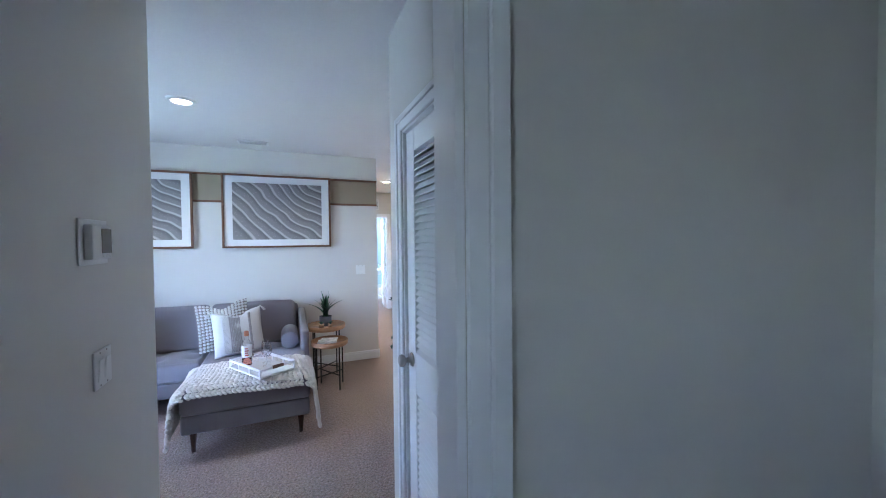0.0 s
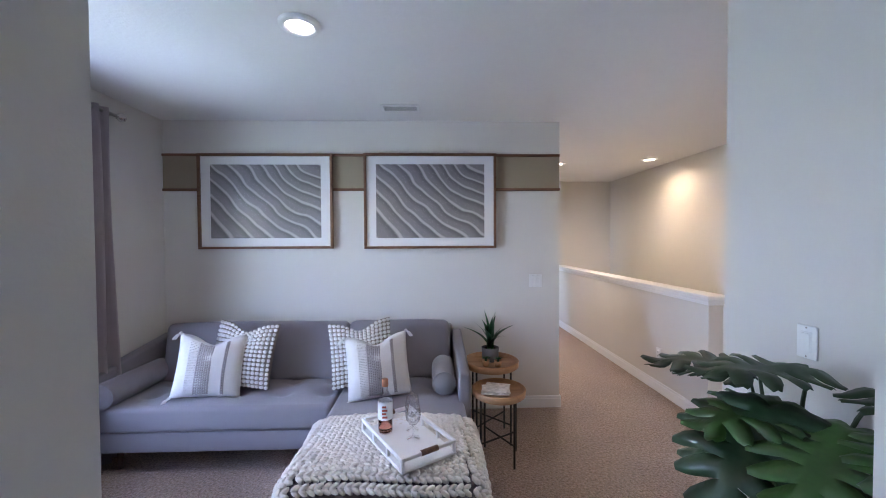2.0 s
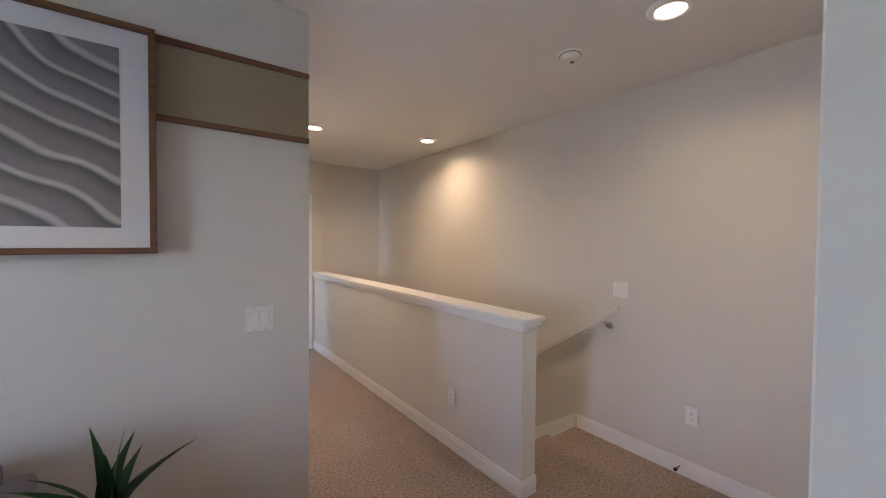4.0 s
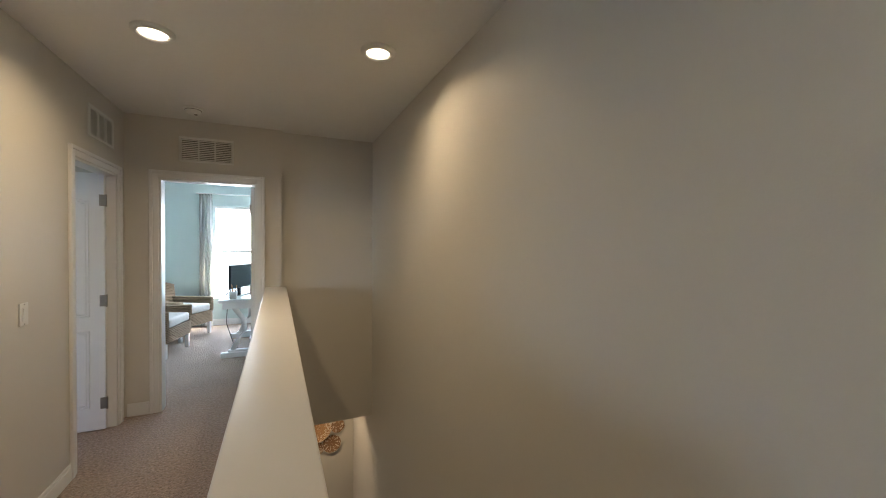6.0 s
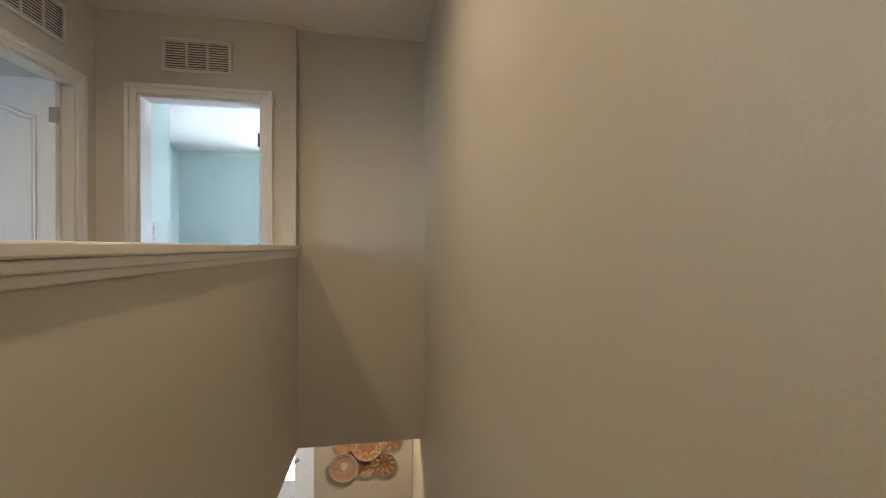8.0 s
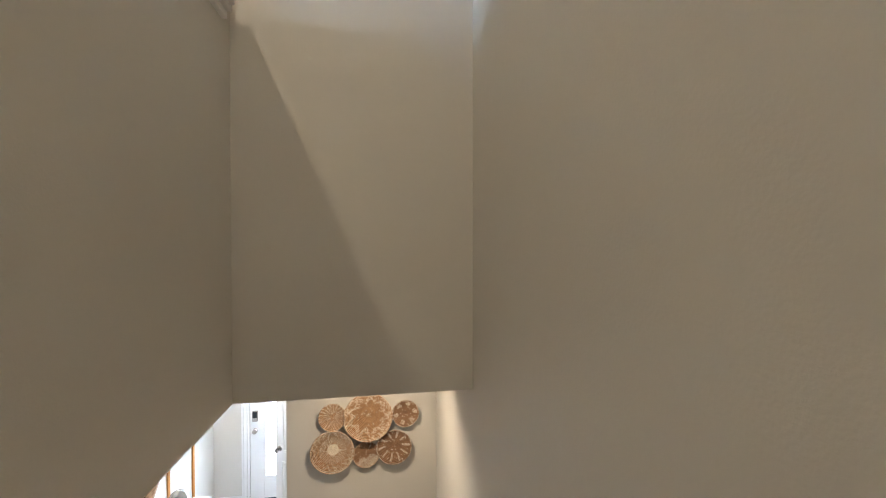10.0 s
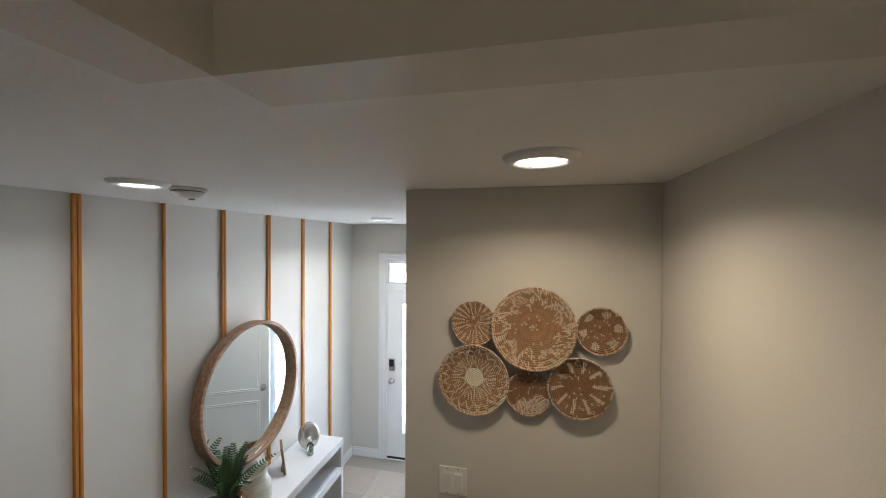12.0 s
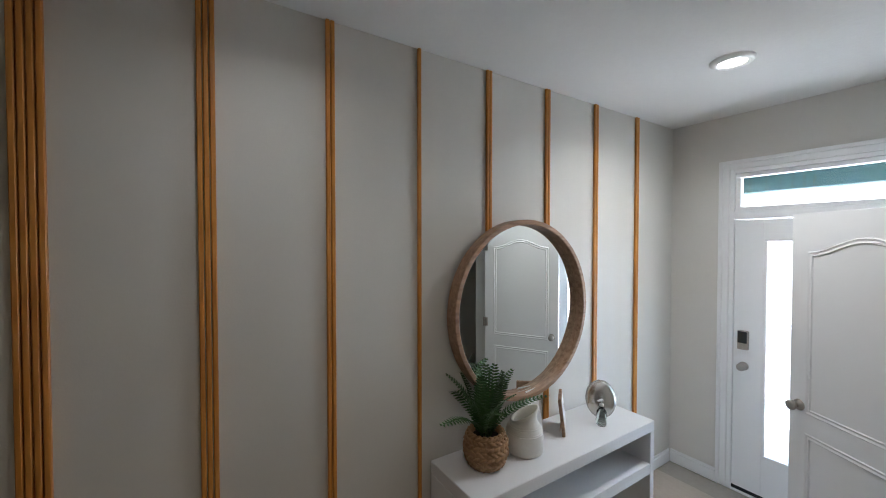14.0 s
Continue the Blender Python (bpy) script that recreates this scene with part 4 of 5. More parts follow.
for x0, x1 in ((-2.26, -0.835), (-0.825, -0.015)):
    bc = cushion(x0, 4.56, 0.0, x1, 4.73, 0.45, 0.01, 0.05)
    bc.transform(Matrix.Translation((0, 0.0, 0.435)) @ Matrix.Translation((0, 4.6, 0)) @ Matrix.Rotation(radians(-10), 4, "X") @ Matrix.Translation((0, -4.6, 0)))
    sp("back_cushion", bc, SOFA, "plump back cushion")
for x0, x1 in ((-2.46, -2.372), (0.018, 0.098)):
    arm = bx((x0, 4.105, 0.15, x1, 4.93, 0.635), bevel=0.022, seg=3)
    for q in arm.verts:
        if q.co.z > 0.4:
            q.co.z += 0.12 * (q.co.y - 4.105) / 0.825
    sp("arm", arm, SOFA)
for x, y in ((-2.27, 4.20), (-2.27, 4.88), (-0.95, 4.20), (-0.75, 3.355), (-0.015, 3.355), (-0.02, 4.88)):
    sp("leg", lathe([(0, 0), (0.014, 0), (0.024, 0.155), (0, 0.155)], 14, pose(x, y, 0)), WALNUT, "tapered dark wooden leg")


def bolster(x, y0, y1, z, r):
    b = thing("bolster", (x, y0, z), "grey round bolster pillow with piped ends on the sofa", "bolster", "sofa bolsters")
    n = y1 - y0
    part("cover", lathe([(0, 0), (r * 0.8, 0.004), (r, 0.022), (r * 1.01, n / 2), (r, n - 0.022), (r * 0.8, n - 0.004), (0, n)], 28, pose(0, 0, 0, -90)), SOFA, b, smooth=True)
    for y in (0.012, n - 0.012):
        part("piping", tube([((r * 0.95) * math.cos(a * math.pi / 14), y, (r * 0.95) * math.sin(a * math.pi / 14)) for a in range(28)], 0.004, 6, True), SOFA, b)


bolster(-2.285, 4.06, 4.64, 0.535, 0.084)
bolster(-0.078, 4.19, 4.66, 0.535, 0.085)


def pillow_bm(w, h, d, pinch=0.10):
    bm = bmesh.new()
    n = 18
    sides = []
    for s in (-1, 1):
        g = [[None] * (n + 1) for _ in range(n + 1)]
        for i in range(n + 1):
            for j in range(n + 1):
                u, v = 2 * i / n - 1, 2 * j / n - 1
                k = max(0.0, (1 - u * u) * (1 - v * v))
                x = u * w / 2 * (1 - pinch * (1 - v * v) * 0.5)
                z = v * h / 2 * (1 - pinch * (1 - u * u) * 0.5)
                if v > 0:
                    z -= 0.15 * h * math.exp(-(u / 0.42) ** 2) * v * v
                y = s * d / 2 * k ** 0.45 + 0.006 * noise.noise(Vector((x * 9, s, z * 9)))
                g[i][j] = bm.verts.new((x, y if k > 0 else 0, z))
        for i in range(n):
            for j in range(n):
                q = (g[i][j], g[i + 1][j], g[i + 1][j + 1], g[i][j + 1])
                bm.faces.new(q if s < 0 else q[::-1])
    bmesh.ops.remove_doubles(bm, verts=bm.verts, dist=0.0005)
    return bm


def front_y(u, v, d):
    return -d / 2 * max(0.0, (1 - u * u) * (1 - v * v)) ** 0.45


def striped_pillow(m, label):
    p = thing("striped_pillow", (0, 0, 0), label, "pillow", "striped pillows")
    p.matrix_world = m
    w, h, d = 0.43, 0.43, 0.16
    part("cover", pillow_bm(w, h, d), LINEN, p, smooth=True)
    # raised woven stripes following the front
    for x0, x1, material, name in ((-0.34, 0.10, LINEN_GREY, "grey_stripe"), (-0.62, -0.36, LINEN, "cream_stripe"), (0.44, 0.54, LINEN_GREY, "braid_stripe")):
        bm = bmesh.new()
        nr = 34
        for j in range(nr):
            v = -0.88 + 1.72 * j / (nr - 1)
            nn = 7 if x1 - x0 > 0.2 else 2
            for i in range(nn):
                u = x0 + (x1 - x0) * (i + 0.5) / nn
                x = u * w / 2 * (1 - 0.05 * (1 - v * v))
                z = v * h / 2 * (1 - 0.05 * (1 - u * u)) - (0.15 * h * math.exp(-(u / 0.42) ** 2) * v * v if v > 0 else 0)
                blob(bm, Matrix.Translation((x, front_y(u, v, d) - 0.001, z)) @ Matrix.Rotation(0.5 if i % 2 else -0.5, 4, "Y") @ Matrix.Diagonal(((x1 - x0) * w / nn * 0.33, 0.004, 0.0052, 1)), 6, 4)
        part(name, bm, material, p, "woven raised stripe", True)
    for sx, sz in ((-1, -1), (1, -1), (-1, 1), (1, 1)):
        bm = bmesh.new()
        blob(bm, Matrix.Translation((sx * w / 2 * 1.0, 0, sz * h / 2)) @ Matrix.Diagonal((0.011, 0.011, 0.011, 1)))
        random.seed(3)
        for k in range(12):
            a = 2 * math.pi * k / 12
            e = Vector((sx * (w / 2 + 0.035) + 0.010 * math.cos(a), 0.010 * math.sin(a), sz * h / 2 - 0.045))
            tube([(sx * w / 2, 0, sz * h / 2), ((sx * w / 2 + e.x) / 2 + 0.004 * math.cos(a), e.y, sz * h / 2 - 0.014), e], 0.0032, 5, bm=bm)
        part("tassel", bm, LINEN, p, "cream tassel", True)
    return p


def bobble_pillow(m, label):
    p = thing("bobble_pillow", (0, 0, 0), label, "pillow", "bobble pillows")
    p.matrix_world = m
    w, h, d = 0.46, 0.47, 0.16
    part("cover", pillow_bm(w, h, d), TAUPE, p, smooth=True)
    bm = bmesh.new()
    n = 15
    for i in range(n):
        for j in range(n):
            u, v = -0.93 + 1.86 * i / (n - 1), -0.93 + 1.86 * j / (n - 1)
            x = u * w / 2 * (1 - 0.05 * (1 - v * v))
            z = v * h / 2 * (1 - 0.05 * (1 - u * u)) - (0.15 * h * math.exp(-(u / 0.42) ** 2) * v * v if v > 0 else 0)
            blob(bm, Matrix.Translation((x, front_y(u, v, d) - 0.002, z)) @ Matrix.Diagonal((0.0152, 0.009, 0.0130, 1)), 7, 5)
    part("bobble_weave", bm, LINEN, p, "rows of cream woven bobbles", True)
    return p


bobble_pillow(pose(-1.54, 4.42, 0.70, -16, 4, -6), "taupe cushion with rows of cream bobbles leaning on the sofa back")
bobble_pillow(pose(-0.68, 4.40, 0.705, -16, -4, 12), "taupe cushion with rows of cream bobbles behind a striped cushion")
striped_pillow(pose(-1.71, 4.28, 0.665, -14, 6, 14), "cream linen cushion with woven stripes and corner tassels")
striped_pillow(pose(-0.535, 4.21, 0.668, -16, -4, 10), "cream linen cushion with woven stripes and corner tassels, leaning")

# ---------------------------------------------------------------- chunky knit blanket on the chaise


def drape(s, t):
    """A point on the chaise's top, front and sides; s runs across, t runs from the back to the front."""
    x0, x1, yf, top = -0.845, 0.075, 3.272, 0.468
    half = (x1 - x0) / 2
    d = s * (half + 0.20 + 0.12 * t)
    mid = (x0 + x1) / 2
    x, z = mid + d, top + 0.014 * math.cos(1.5 * s)
    over = abs(d) - half
    r = 0.07
    if over > -r:
        a = min(over + r, r * math.pi / 2) / r
        hang = max(0.0, over + r - r * math.pi / 2)
        x = mid + math.copysign(half - r + r * math.sin(a) + 0.016 + 0.10 * hang, d)
        z = top - r * (1 - math.cos(a)) - hang
    y = yf + 0.60 * (1 - t) - 0.02 - 0.05 * (1 - t) * s * s
    z += 0.010 * math.sin(9 * y + 3 * x)
    if t > 0.90:
        y -= 0.025 * min(1.0, (t - 0.90) / 0.04)
        z -= (t - 0.90) * 0.55
    return Vector((x, y - (0.045 * max(0.0, abs(s) - 0.6) + 0.01 * math.sin(7 * s)) * t, z))


bm = bmesh.new()
random.seed(5)
NS, NT = 48, 18
for j in range(NT):
    for i in range(NS):
        s, t = -1 + 2 * (i + 0.5) / NS, (j + 0.5) / NT
        reach = 1.0 if t > 0.35 else 0.78 + 0.6 * t
        if abs(s) > reach:
            continue
        p = drape(s, t)
        a, b = drape(min(1, s + 0.02), t), drape(max(-1, s - 0.02), t)
        c, d = drape(s, min(1, t + 0.02)), drape(s, max(0, t - 0.02))
        ux, uy = (a - b).normalized(), (c - d).normalized()
        nz = ux.cross(uy).normalized()
        uy = nz.cross(ux)
        if nz.z < 0 and abs(nz.z) > 0.3:
            nz = -nz
        rot = Matrix((ux, uy, nz)).transposed().to_4x4()
        for side in (-1, 1):
            m = Matrix.Translation(p + uy * 0.0098 * side + nz * 0.004 * random.uniform(-1, 1)) @ rot @ Matrix.Rotation(side * 0.55 + random.uniform(-0.12, 0.12), 4, "Z") @ Matrix.Diagonal((0.0255, 0.0125, 0.0145, 1))
            blob(bm, m, 8, 6)
solo("knit_blanket", bm, KNIT, (0, 0, 0), "chunky cream knitted blanket draped over the grey chaise", "blanket", smooth=True)

# ---------------------------------------------------------------- tray, bottle, glasses
tray = thing("serving_tray", (-0.298, 3.54, 0.492), "white wooden serving tray with brown handles on the blanket", "tray", rz=-58)
part("tray_base", bx((-0.235, -0.15, 0, 0.235, 0.15, 0.014), bevel=0.003), WHITE_WOOD, tray)
for y in (-0.142, 0.142):
    part("side_rail", bx((-0.235, y - 0.008, 0.052, 0.235, y + 0.008, 0.072), bevel=0.003), WHITE_WOOD, tray)
    for x in (-0.225, -0.08, 0.08, 0.225):
        part("post", bx((x - 0.008, y - 0.007, 0.0135, x + 0.008, y + 0.007, 0.0525)), WHITE_WOOD, tray)
for x in (-0.227, 0.227):
    part("end_rail", bx((x - 0.008, -0.135, 0.053, x + 0.008, 0.135, 0.071), bevel=0.003), WHITE_WOOD, tray)
    part("handle", tube([(x, -0.045, 0.062), (x, 0.045, 0.062)], 0.013, 12), HANDLE_WOOD, tray, "brown wooden grip", True)
bt = thing("bottle", (-0.415, 3.625, 0.507), "clear bottle of pink drink with a copper cap on the tray", "bottle")
gb = part("glass_body", lathe([(0, 0), (0.036, 0), (0.039, 0.006), (0.039, 0.165), (0.036, 0.185), (0.018, 0.215), (0.014, 0.235), (0.014, 0.262)], 28), THIN_GLASS, bt, smooth=True)
gb.visible_shadow = False
part("drink", lathe([(0, 0.004), (0.034, 0.004), (0.035, 0.010), (0.035, 0.075), (0, 0.075)], 24), PINK, bt, "pink drink", True)
lb = part("label", lathe([(0.0396, 0.075), (0.0398, 0.08), (0.0398, 0.165), (0.0396, 0.168)], 28), PAPER_PLAIN, bt, "pale printed label", True)
for k in range(4):
    part("label_print", bx((-0.012, -0.0408, 0.088 + 0.018 * k, 0.016 - 0.006 * (k % 2), -0.0392, 0.098 + 0.018 * k)), LABEL_RED, lb)
part("cap", lathe([(0, 0.245), (0.0165, 0.245), (0.0175, 0.249), (0.0175, 0.282), (0.015, 0.285), (0, 0.285)], 24), COPPER, bt, "copper cap", True)


def wine_glass(x, y):
    g = thing("wine_glass", (x, y, 0.507), "clear stemless-bowl wine glass on the tray", "glass", "wine glasses")
    gb = part("bowl", lathe([(0, 0.070), (0.020, 0.076), (0.036, 0.100), (0.040, 0.125), (0.036, 0.160), (0.031, 0.185), (0.030, 0.185), (0.035, 0.160), (0.0385, 0.125), (0.034, 0.101), (0, 0.074)], 28), THIN_GLASS, g, smooth=True)
    gb.visible_shadow = False
    part("stem", lathe([(0.034, 0), (0.034, 0.002), (0.006, 0.008), (0.0035, 0.03), (0.0035, 0.055), (0.006, 0.069)], 20), THIN_GLASS, g, smooth=True)


wine_glass(-0.270, 3.635)
wine_glass(-0.262, 3.545)


# ---------------------------------------------------------------- nesting side tables


def tray_table(x, y, z, r, label, feet):
    t = thing("side_table", (x, y, 0), label, "side table", "nesting side tables")
    part("tabletop", lathe([(0, z - 0.045), (r - 0.012, z - 0.045), (r, z - 0.035), (r + 0.002, z + 0.004), (r - 0.004, z + 0.008), (r - 0.012, z + 0.004), (r - 0.014, z - 0.022), (0, z - 0.022)], 48), OAK, t, "round wooden tray top", True)
    q = r * 0.86
    pts = [(q * math.cos(radians(a)), q * math.sin(radians(a))) for a in feet]
    for px, py in pts:
        part("leg", tube([(px, py, 0), (px, py, z - 0.045)], 0.0075, 8), BLACK_METAL, t, "thin black metal leg", True)
    for k in (0, 1):
        a, b = pts[k], pts[k + 2]
        part("cross_bar", tube([(a[0], a[1], 0.14 + 0.012 * k), (b[0], b[1], 0.14 + 0.012 * k)], 0.006, 6), BLACK_METAL, t)


tray_table(0.295, 4.50, 0.60, 0.21, "taller round tray-top side table on black legs", (45, 135, 225, 315))
tray_table(0.305, 4.22, 0.49, 0.185, "lower round tray-top side table on black legs", (30, 120, 210, 300))

bm = bmesh.new()
mag = thing("magazine", (0.31, 4.215, 0.469), "open glossy magazine lying on the lower side table", "magazine", rz=-12)
for k, (w, a, z) in enumerate(((0.125, 0, 0.0), (0.12, 8, 0.007), (0.11, -10, 0.014))):
    pg = bx((-w, -0.085, 0, w * 0.55, 0.085, 0.006), bevel=0.001)
    for q in pg.verts:
        q.co.z += 0.012 * math.sin(q.co.x * 22) ** 2
    part("page", pg, PAPER, mag, "printed pages", m=pose(0, 0, z, 0, 0, a))


def blade(length, width, bend, thick=0.004):
    """A pointed, channelled leaf that rises along z and bends towards x."""
    bm = bmesh.new()
    rows = []
    for i in range(9):
        s = i / 8
        w = width * (1 - s) ** 0.7 * (0.55 + 1.6 * s * (1 - s)) + 0.0006
        x, z = bend * length * s * s, length * (s - 0.35 * abs(bend) * s * s)
        rows.append([bm.verts.new((x - 0.25 * w * (1 - k * k), k * w, z)) for k in (-1, 0, 1)])
    for a, b in zip(rows, rows[1:]):
        for k in (0, 1):
            bm.faces.new((a[k], a[k + 1], b[k + 1], b[k]))
    bmesh.ops.solidify(bm, geom=list(bm.faces), thickness=thick)
    return bm


ag = thing("agave_plant", (0.30, 4.565, 0.579), "small green agave in a dark grey concrete pot", "potted plant")
part("pot", lathe([(0, 0), (0.058, 0), (0.063, 0.005), (0.068, 0.105), (0.061, 0.105), (0.058, 0.09), (0, 0.09)], 32), CONCRETE, ag, "dark grey concrete pot", True)
part("soil", lathe([(0, 0.095), (0.05, 0.093), (0.058, 0.088), (0, 0.085)], 20), SOIL, ag)
random.seed(11)
for k in range(12):
    a, ring = k * 137.5, k / 12
    part("leaf", blade(0.18 + 0.11 * (1 - ring) * random.uniform(0.8, 1.1) + 0.04, 0.036, 1.1 * ring + 0.10 + random.uniform(-0.08, 0.08)), AGAVE, ag, smooth=True, m=pose(0.008 * math.cos(k), 0.008 * math.sin(k), 0.085, 0, 0, a))
for k, (x, y) in enumerate(((0.245, 4.43), (0.335, 4.415))):
    sc = thing("succulent", (x, y, 0.579), "tiny succulent in a tan clay cup beside the agave", "potted plant", "tiny succulents")
    part("cup", lathe([(0, 0), (0.022, 0), (0.029, 0.045), (0.026, 0.045), (0.022, 0.038), (0, 0.038)], 20), TERRACOTTA, sc, "tan clay cup", True)
    for q in range(12):
        part("leaf", blade(0.045, 0.012, 0.9, 0.003), AGAVE, sc, smooth=True, m=pose(0, 0, 0.036, 0, 0, q * 137.5))

st = thing("drum_stool", (-2.16, 3.52, 0), "wooden drum stool with a whitewashed top beside the curtain", "stool")
part("body", lathe([(0, 0.0), (0.15, 0.0), (0.17, 0.02), (0.19, 0.25), (0.175, 0.46), (0, 0.46)], 32), OAK, st, smooth=True)
part("top", lathe([(0, 0.46), (0.18, 0.46), (0.19, 0.468), (0.185, 0.49), (0, 0.495)], 32), LINEN, st, "whitewashed top", True)

# ---------------------------------------------------------------- monstera


def monstera_leaf(L, W, droop):
    """A heart-shaped leaf split into lobes along the midrib, which runs along x."""
    bm = bmesh.new()

    def pt(s, side, f):
        w = W * (math.sin(math.pi * min(1, (s + 0.10) / 1.12)) ** 0.65) * (1 - 0.25 * s)
        x = L * (s - 0.16 * f * (1 - s) + 0.22 * f * f * s)
        y = side * w * f
        z = -droop * L * (s ** 2) * 0.6 - 0.10 * W * f * f + 0.04 * W * math.sin(5 * f + 9 * s)
        return Vector((x, y, z))

    lobes = 6
    for side in (-1, 1):
        for k in range(lobes):
            a, b = k / lobes, (k + 1) / lobes
            gap = 0.19 / lobes * (1 if 0 < k else 0.4)
            prev = None
            for q in range(7):
                f = q / 6
                cut = gap * max(0.0, f - 0.30) / 0.70 * 1.1
                tip = (1.0, 1.0, 1.0, 1.0, 0.98, 0.88, 0.46)[q]
                u, v = a + cut, b - cut
                mid = (u + v) / 2
                u, v = mid + (u - mid) * tip, mid + (v - mid) * tip
                lift = 0.006
                row = [bm.verts.new(pt(u, side, f)), bm.verts.new(pt(mid, side, f) + Vector((0, 0, lift * f))), bm.verts.new(pt(v, side, f))]
                if prev:
                    for i in (0, 1):
                        bm.faces.new((prev[i], prev[i + 1], row[i + 1], row[i]) if side > 0 else (prev[i], row[i], row[i + 1], prev[i + 1]))
                prev = row
    bmesh.ops.remove_doubles(bm, verts=bm.verts, dist=0.0008)
    bmesh.ops.recalc_face_normals(bm, faces=list(bm.faces))
    bmesh.ops.solidify(bm, geom=list(bm.faces), thickness=0.0015)
    return bm


mo = thing("monstera_plant", (0.965, 2.78, 0), "large green monstera in a pale floor pot", "potted plant")
part("pot", lathe([(0, 0), (0.13, 0), (0.145, 0.01), (0.175, 0.36), (0.16, 0.36), (0.155, 0.32), (0, 0.32)], 36), CERAMIC, mo, "pale ceramic pot", True)
part("soil", lathe([(0, 0.335), (0.10, 0.33), (0.157, 0.318), (0, 0.315)], 24), SOIL, mo)
LEAVES = (  # top of the stem (x, y, z), heading, length, width, droop, tilt, young
    (-0.10, -0.05, 1.03, 186, 0.33, 0.20, 0.35, 2, 1), (-0.22, -0.10, 1.04, 205, 0.40, 0.27, 0.30, 30, 0), (-0.02, 0.10, 1.09, 158, 0.38, 0.20, 0.35, -8, 0),
    (0.02, -0.05, 1.13, 172, 0.36, 0.21, 0.30, -6, 0), (-0.06, -0.22, 1.03, 205, 0.38, 0.22, 0.40, 8, 1), (-0.04, -0.36, 1.07, 235, 0.36, 0.22, 0.35, 4, 1),
    (0.08, -0.20, 1.12, 262, 0.34, 0.20, 0.30, -4, 0), (0.04, 0.18, 1.02, 100, 0.34, 0.20, 0.45, 0, 0), (-0.06, -0.30, 0.90, 244, 0.34, 0.21, 0.50, 32, 0),
    (-0.06, 0.06, 0.92, 168, 0.30, 0.19, 0.50, 20, 0), (0.02, 0.12, 0.80, 130, 0.30, 0.18, 0.60, 22, 0), (0.04, -0.34, 0.84, 262, 0.32, 0.19, 0.60, 22, 0),
    (-0.04, -0.16, 0.76, 214, 0.32, 0.20, 0.60, 26, 0),
)
for x, y, z, head, L, Wd, dr, tilt, young in LEAVES:
    x, L, Wd = x * 0.7 + 0.02, L * 0.82, Wd * 0.86
    part("leaf", monstera_leaf(L, Wd, dr), LEAF_LIGHT if young else LEAF, mo, smooth=True, m=pose(x, y, z, 0, tilt, head))
    part("stem", tube([(x * 0.1, y * 0.1, 0.32), (x * 0.35, y * 0.35, 0.32 + (z - 0.32) * 0.5), (x * 0.8, y * 0.8, 0.32 + (z - 0.32) * 0.88), (x, y, z)], [0.009, 0.008, 0.006, 0.004], 7), STEM, mo, smooth=True)

# ---------------------------------------------------------------- bedroom


def wicker_chair(m):
    c = thing("wicker_armchair", (0, 0, 0), "woven wicker armchair with a white seat cushion and white legs", "armchair", "bedroom armchairs")
    c.matrix_world = m

    def weave(name, x0, y0, z0, x1, y1, z1, rows, lean=0.0):
        def shape(bm):
            for q in bm.verts:
                if lean:
                    q.co.y += lean * (q.co.z - z0)
                    q.co.z -= 0.30 * max(0.0, abs(q.co.x) - 0.14) * (q.co.z - z0) / 0.48
            return bm

        core = part(name, shape(bx((x0 + 0.005, y0 + 0.005, z0, x1 - 0.005, y1 - 0.005, z1), bevel=0.004)), WICKER, c)
        for k in range(rows):
            z = z0 + (z1 - z0) * (k + 0.5) / rows
            pts, n = [], 10
            for (ax, ay), (ex, ey) in (((x0, y0), (x1, y0)), ((x1, y0), (x1, y1)), ((x1, y1), (x0, y1)), ((x0, y1), (x0, y0))):
                for i in range(n):
                    s = i / n
                    o = 0.005 * (1 if (i + k) % 2 else -1)
                    pts.append((ax + (ex - ax) * s + (o if ax == ex else 0), ay + (ey - ay) * s + (o if ay == ey else 0), z))
            part("strand", shape(tube(pts, (z1 - z0) / rows * 0.58, 6, True)), WICKER, core, smooth=True)

    weave("seat_frame", -0.33, -0.36, 0.20, 0.33, 0.36, 0.38, 8)
    for x in (-0.36, 0.30):
        weave("arm", x, -0.36, 0.38, x + 0.06, 0.30, 0.60, 9)
    weave("backrest", -0.36, 0.28, 0.38, 0.36, 0.36, 0.86, 18, 0.12)
    part("cushion", cushion(-0.29, -0.37, 0.385, 0.29, 0.27, 0.50, 0.02, 0.03), LINEN, c, "white seat cushion", True)
    for x in (-0.31, 0.31):
        for y in (-0.33, 0.32):
            part("leg", bx((x - 0.022, y - 0.022, 0, x + 0.022, y + 0.022, 0.22), bevel=0.004), WHITE_WOOD, c, "white wooden leg")
    return c


wicker_chair(pose(0.62, 10.55, 0, 0, 0, 78))
wicker_chair(pose(0.72, 11.50, 0, 0, 0, 62))
fp = thing("fluffy_pillow", (0.42, 10.55, 0.68), "white fluffy pillow on a wicker armchair", "pillow", rz=78)
part("cover", pillow_bm(0.38, 0.36, 0.16), KNIT, fp, smooth=True, m=pose(0, 0.02, 0, -18))

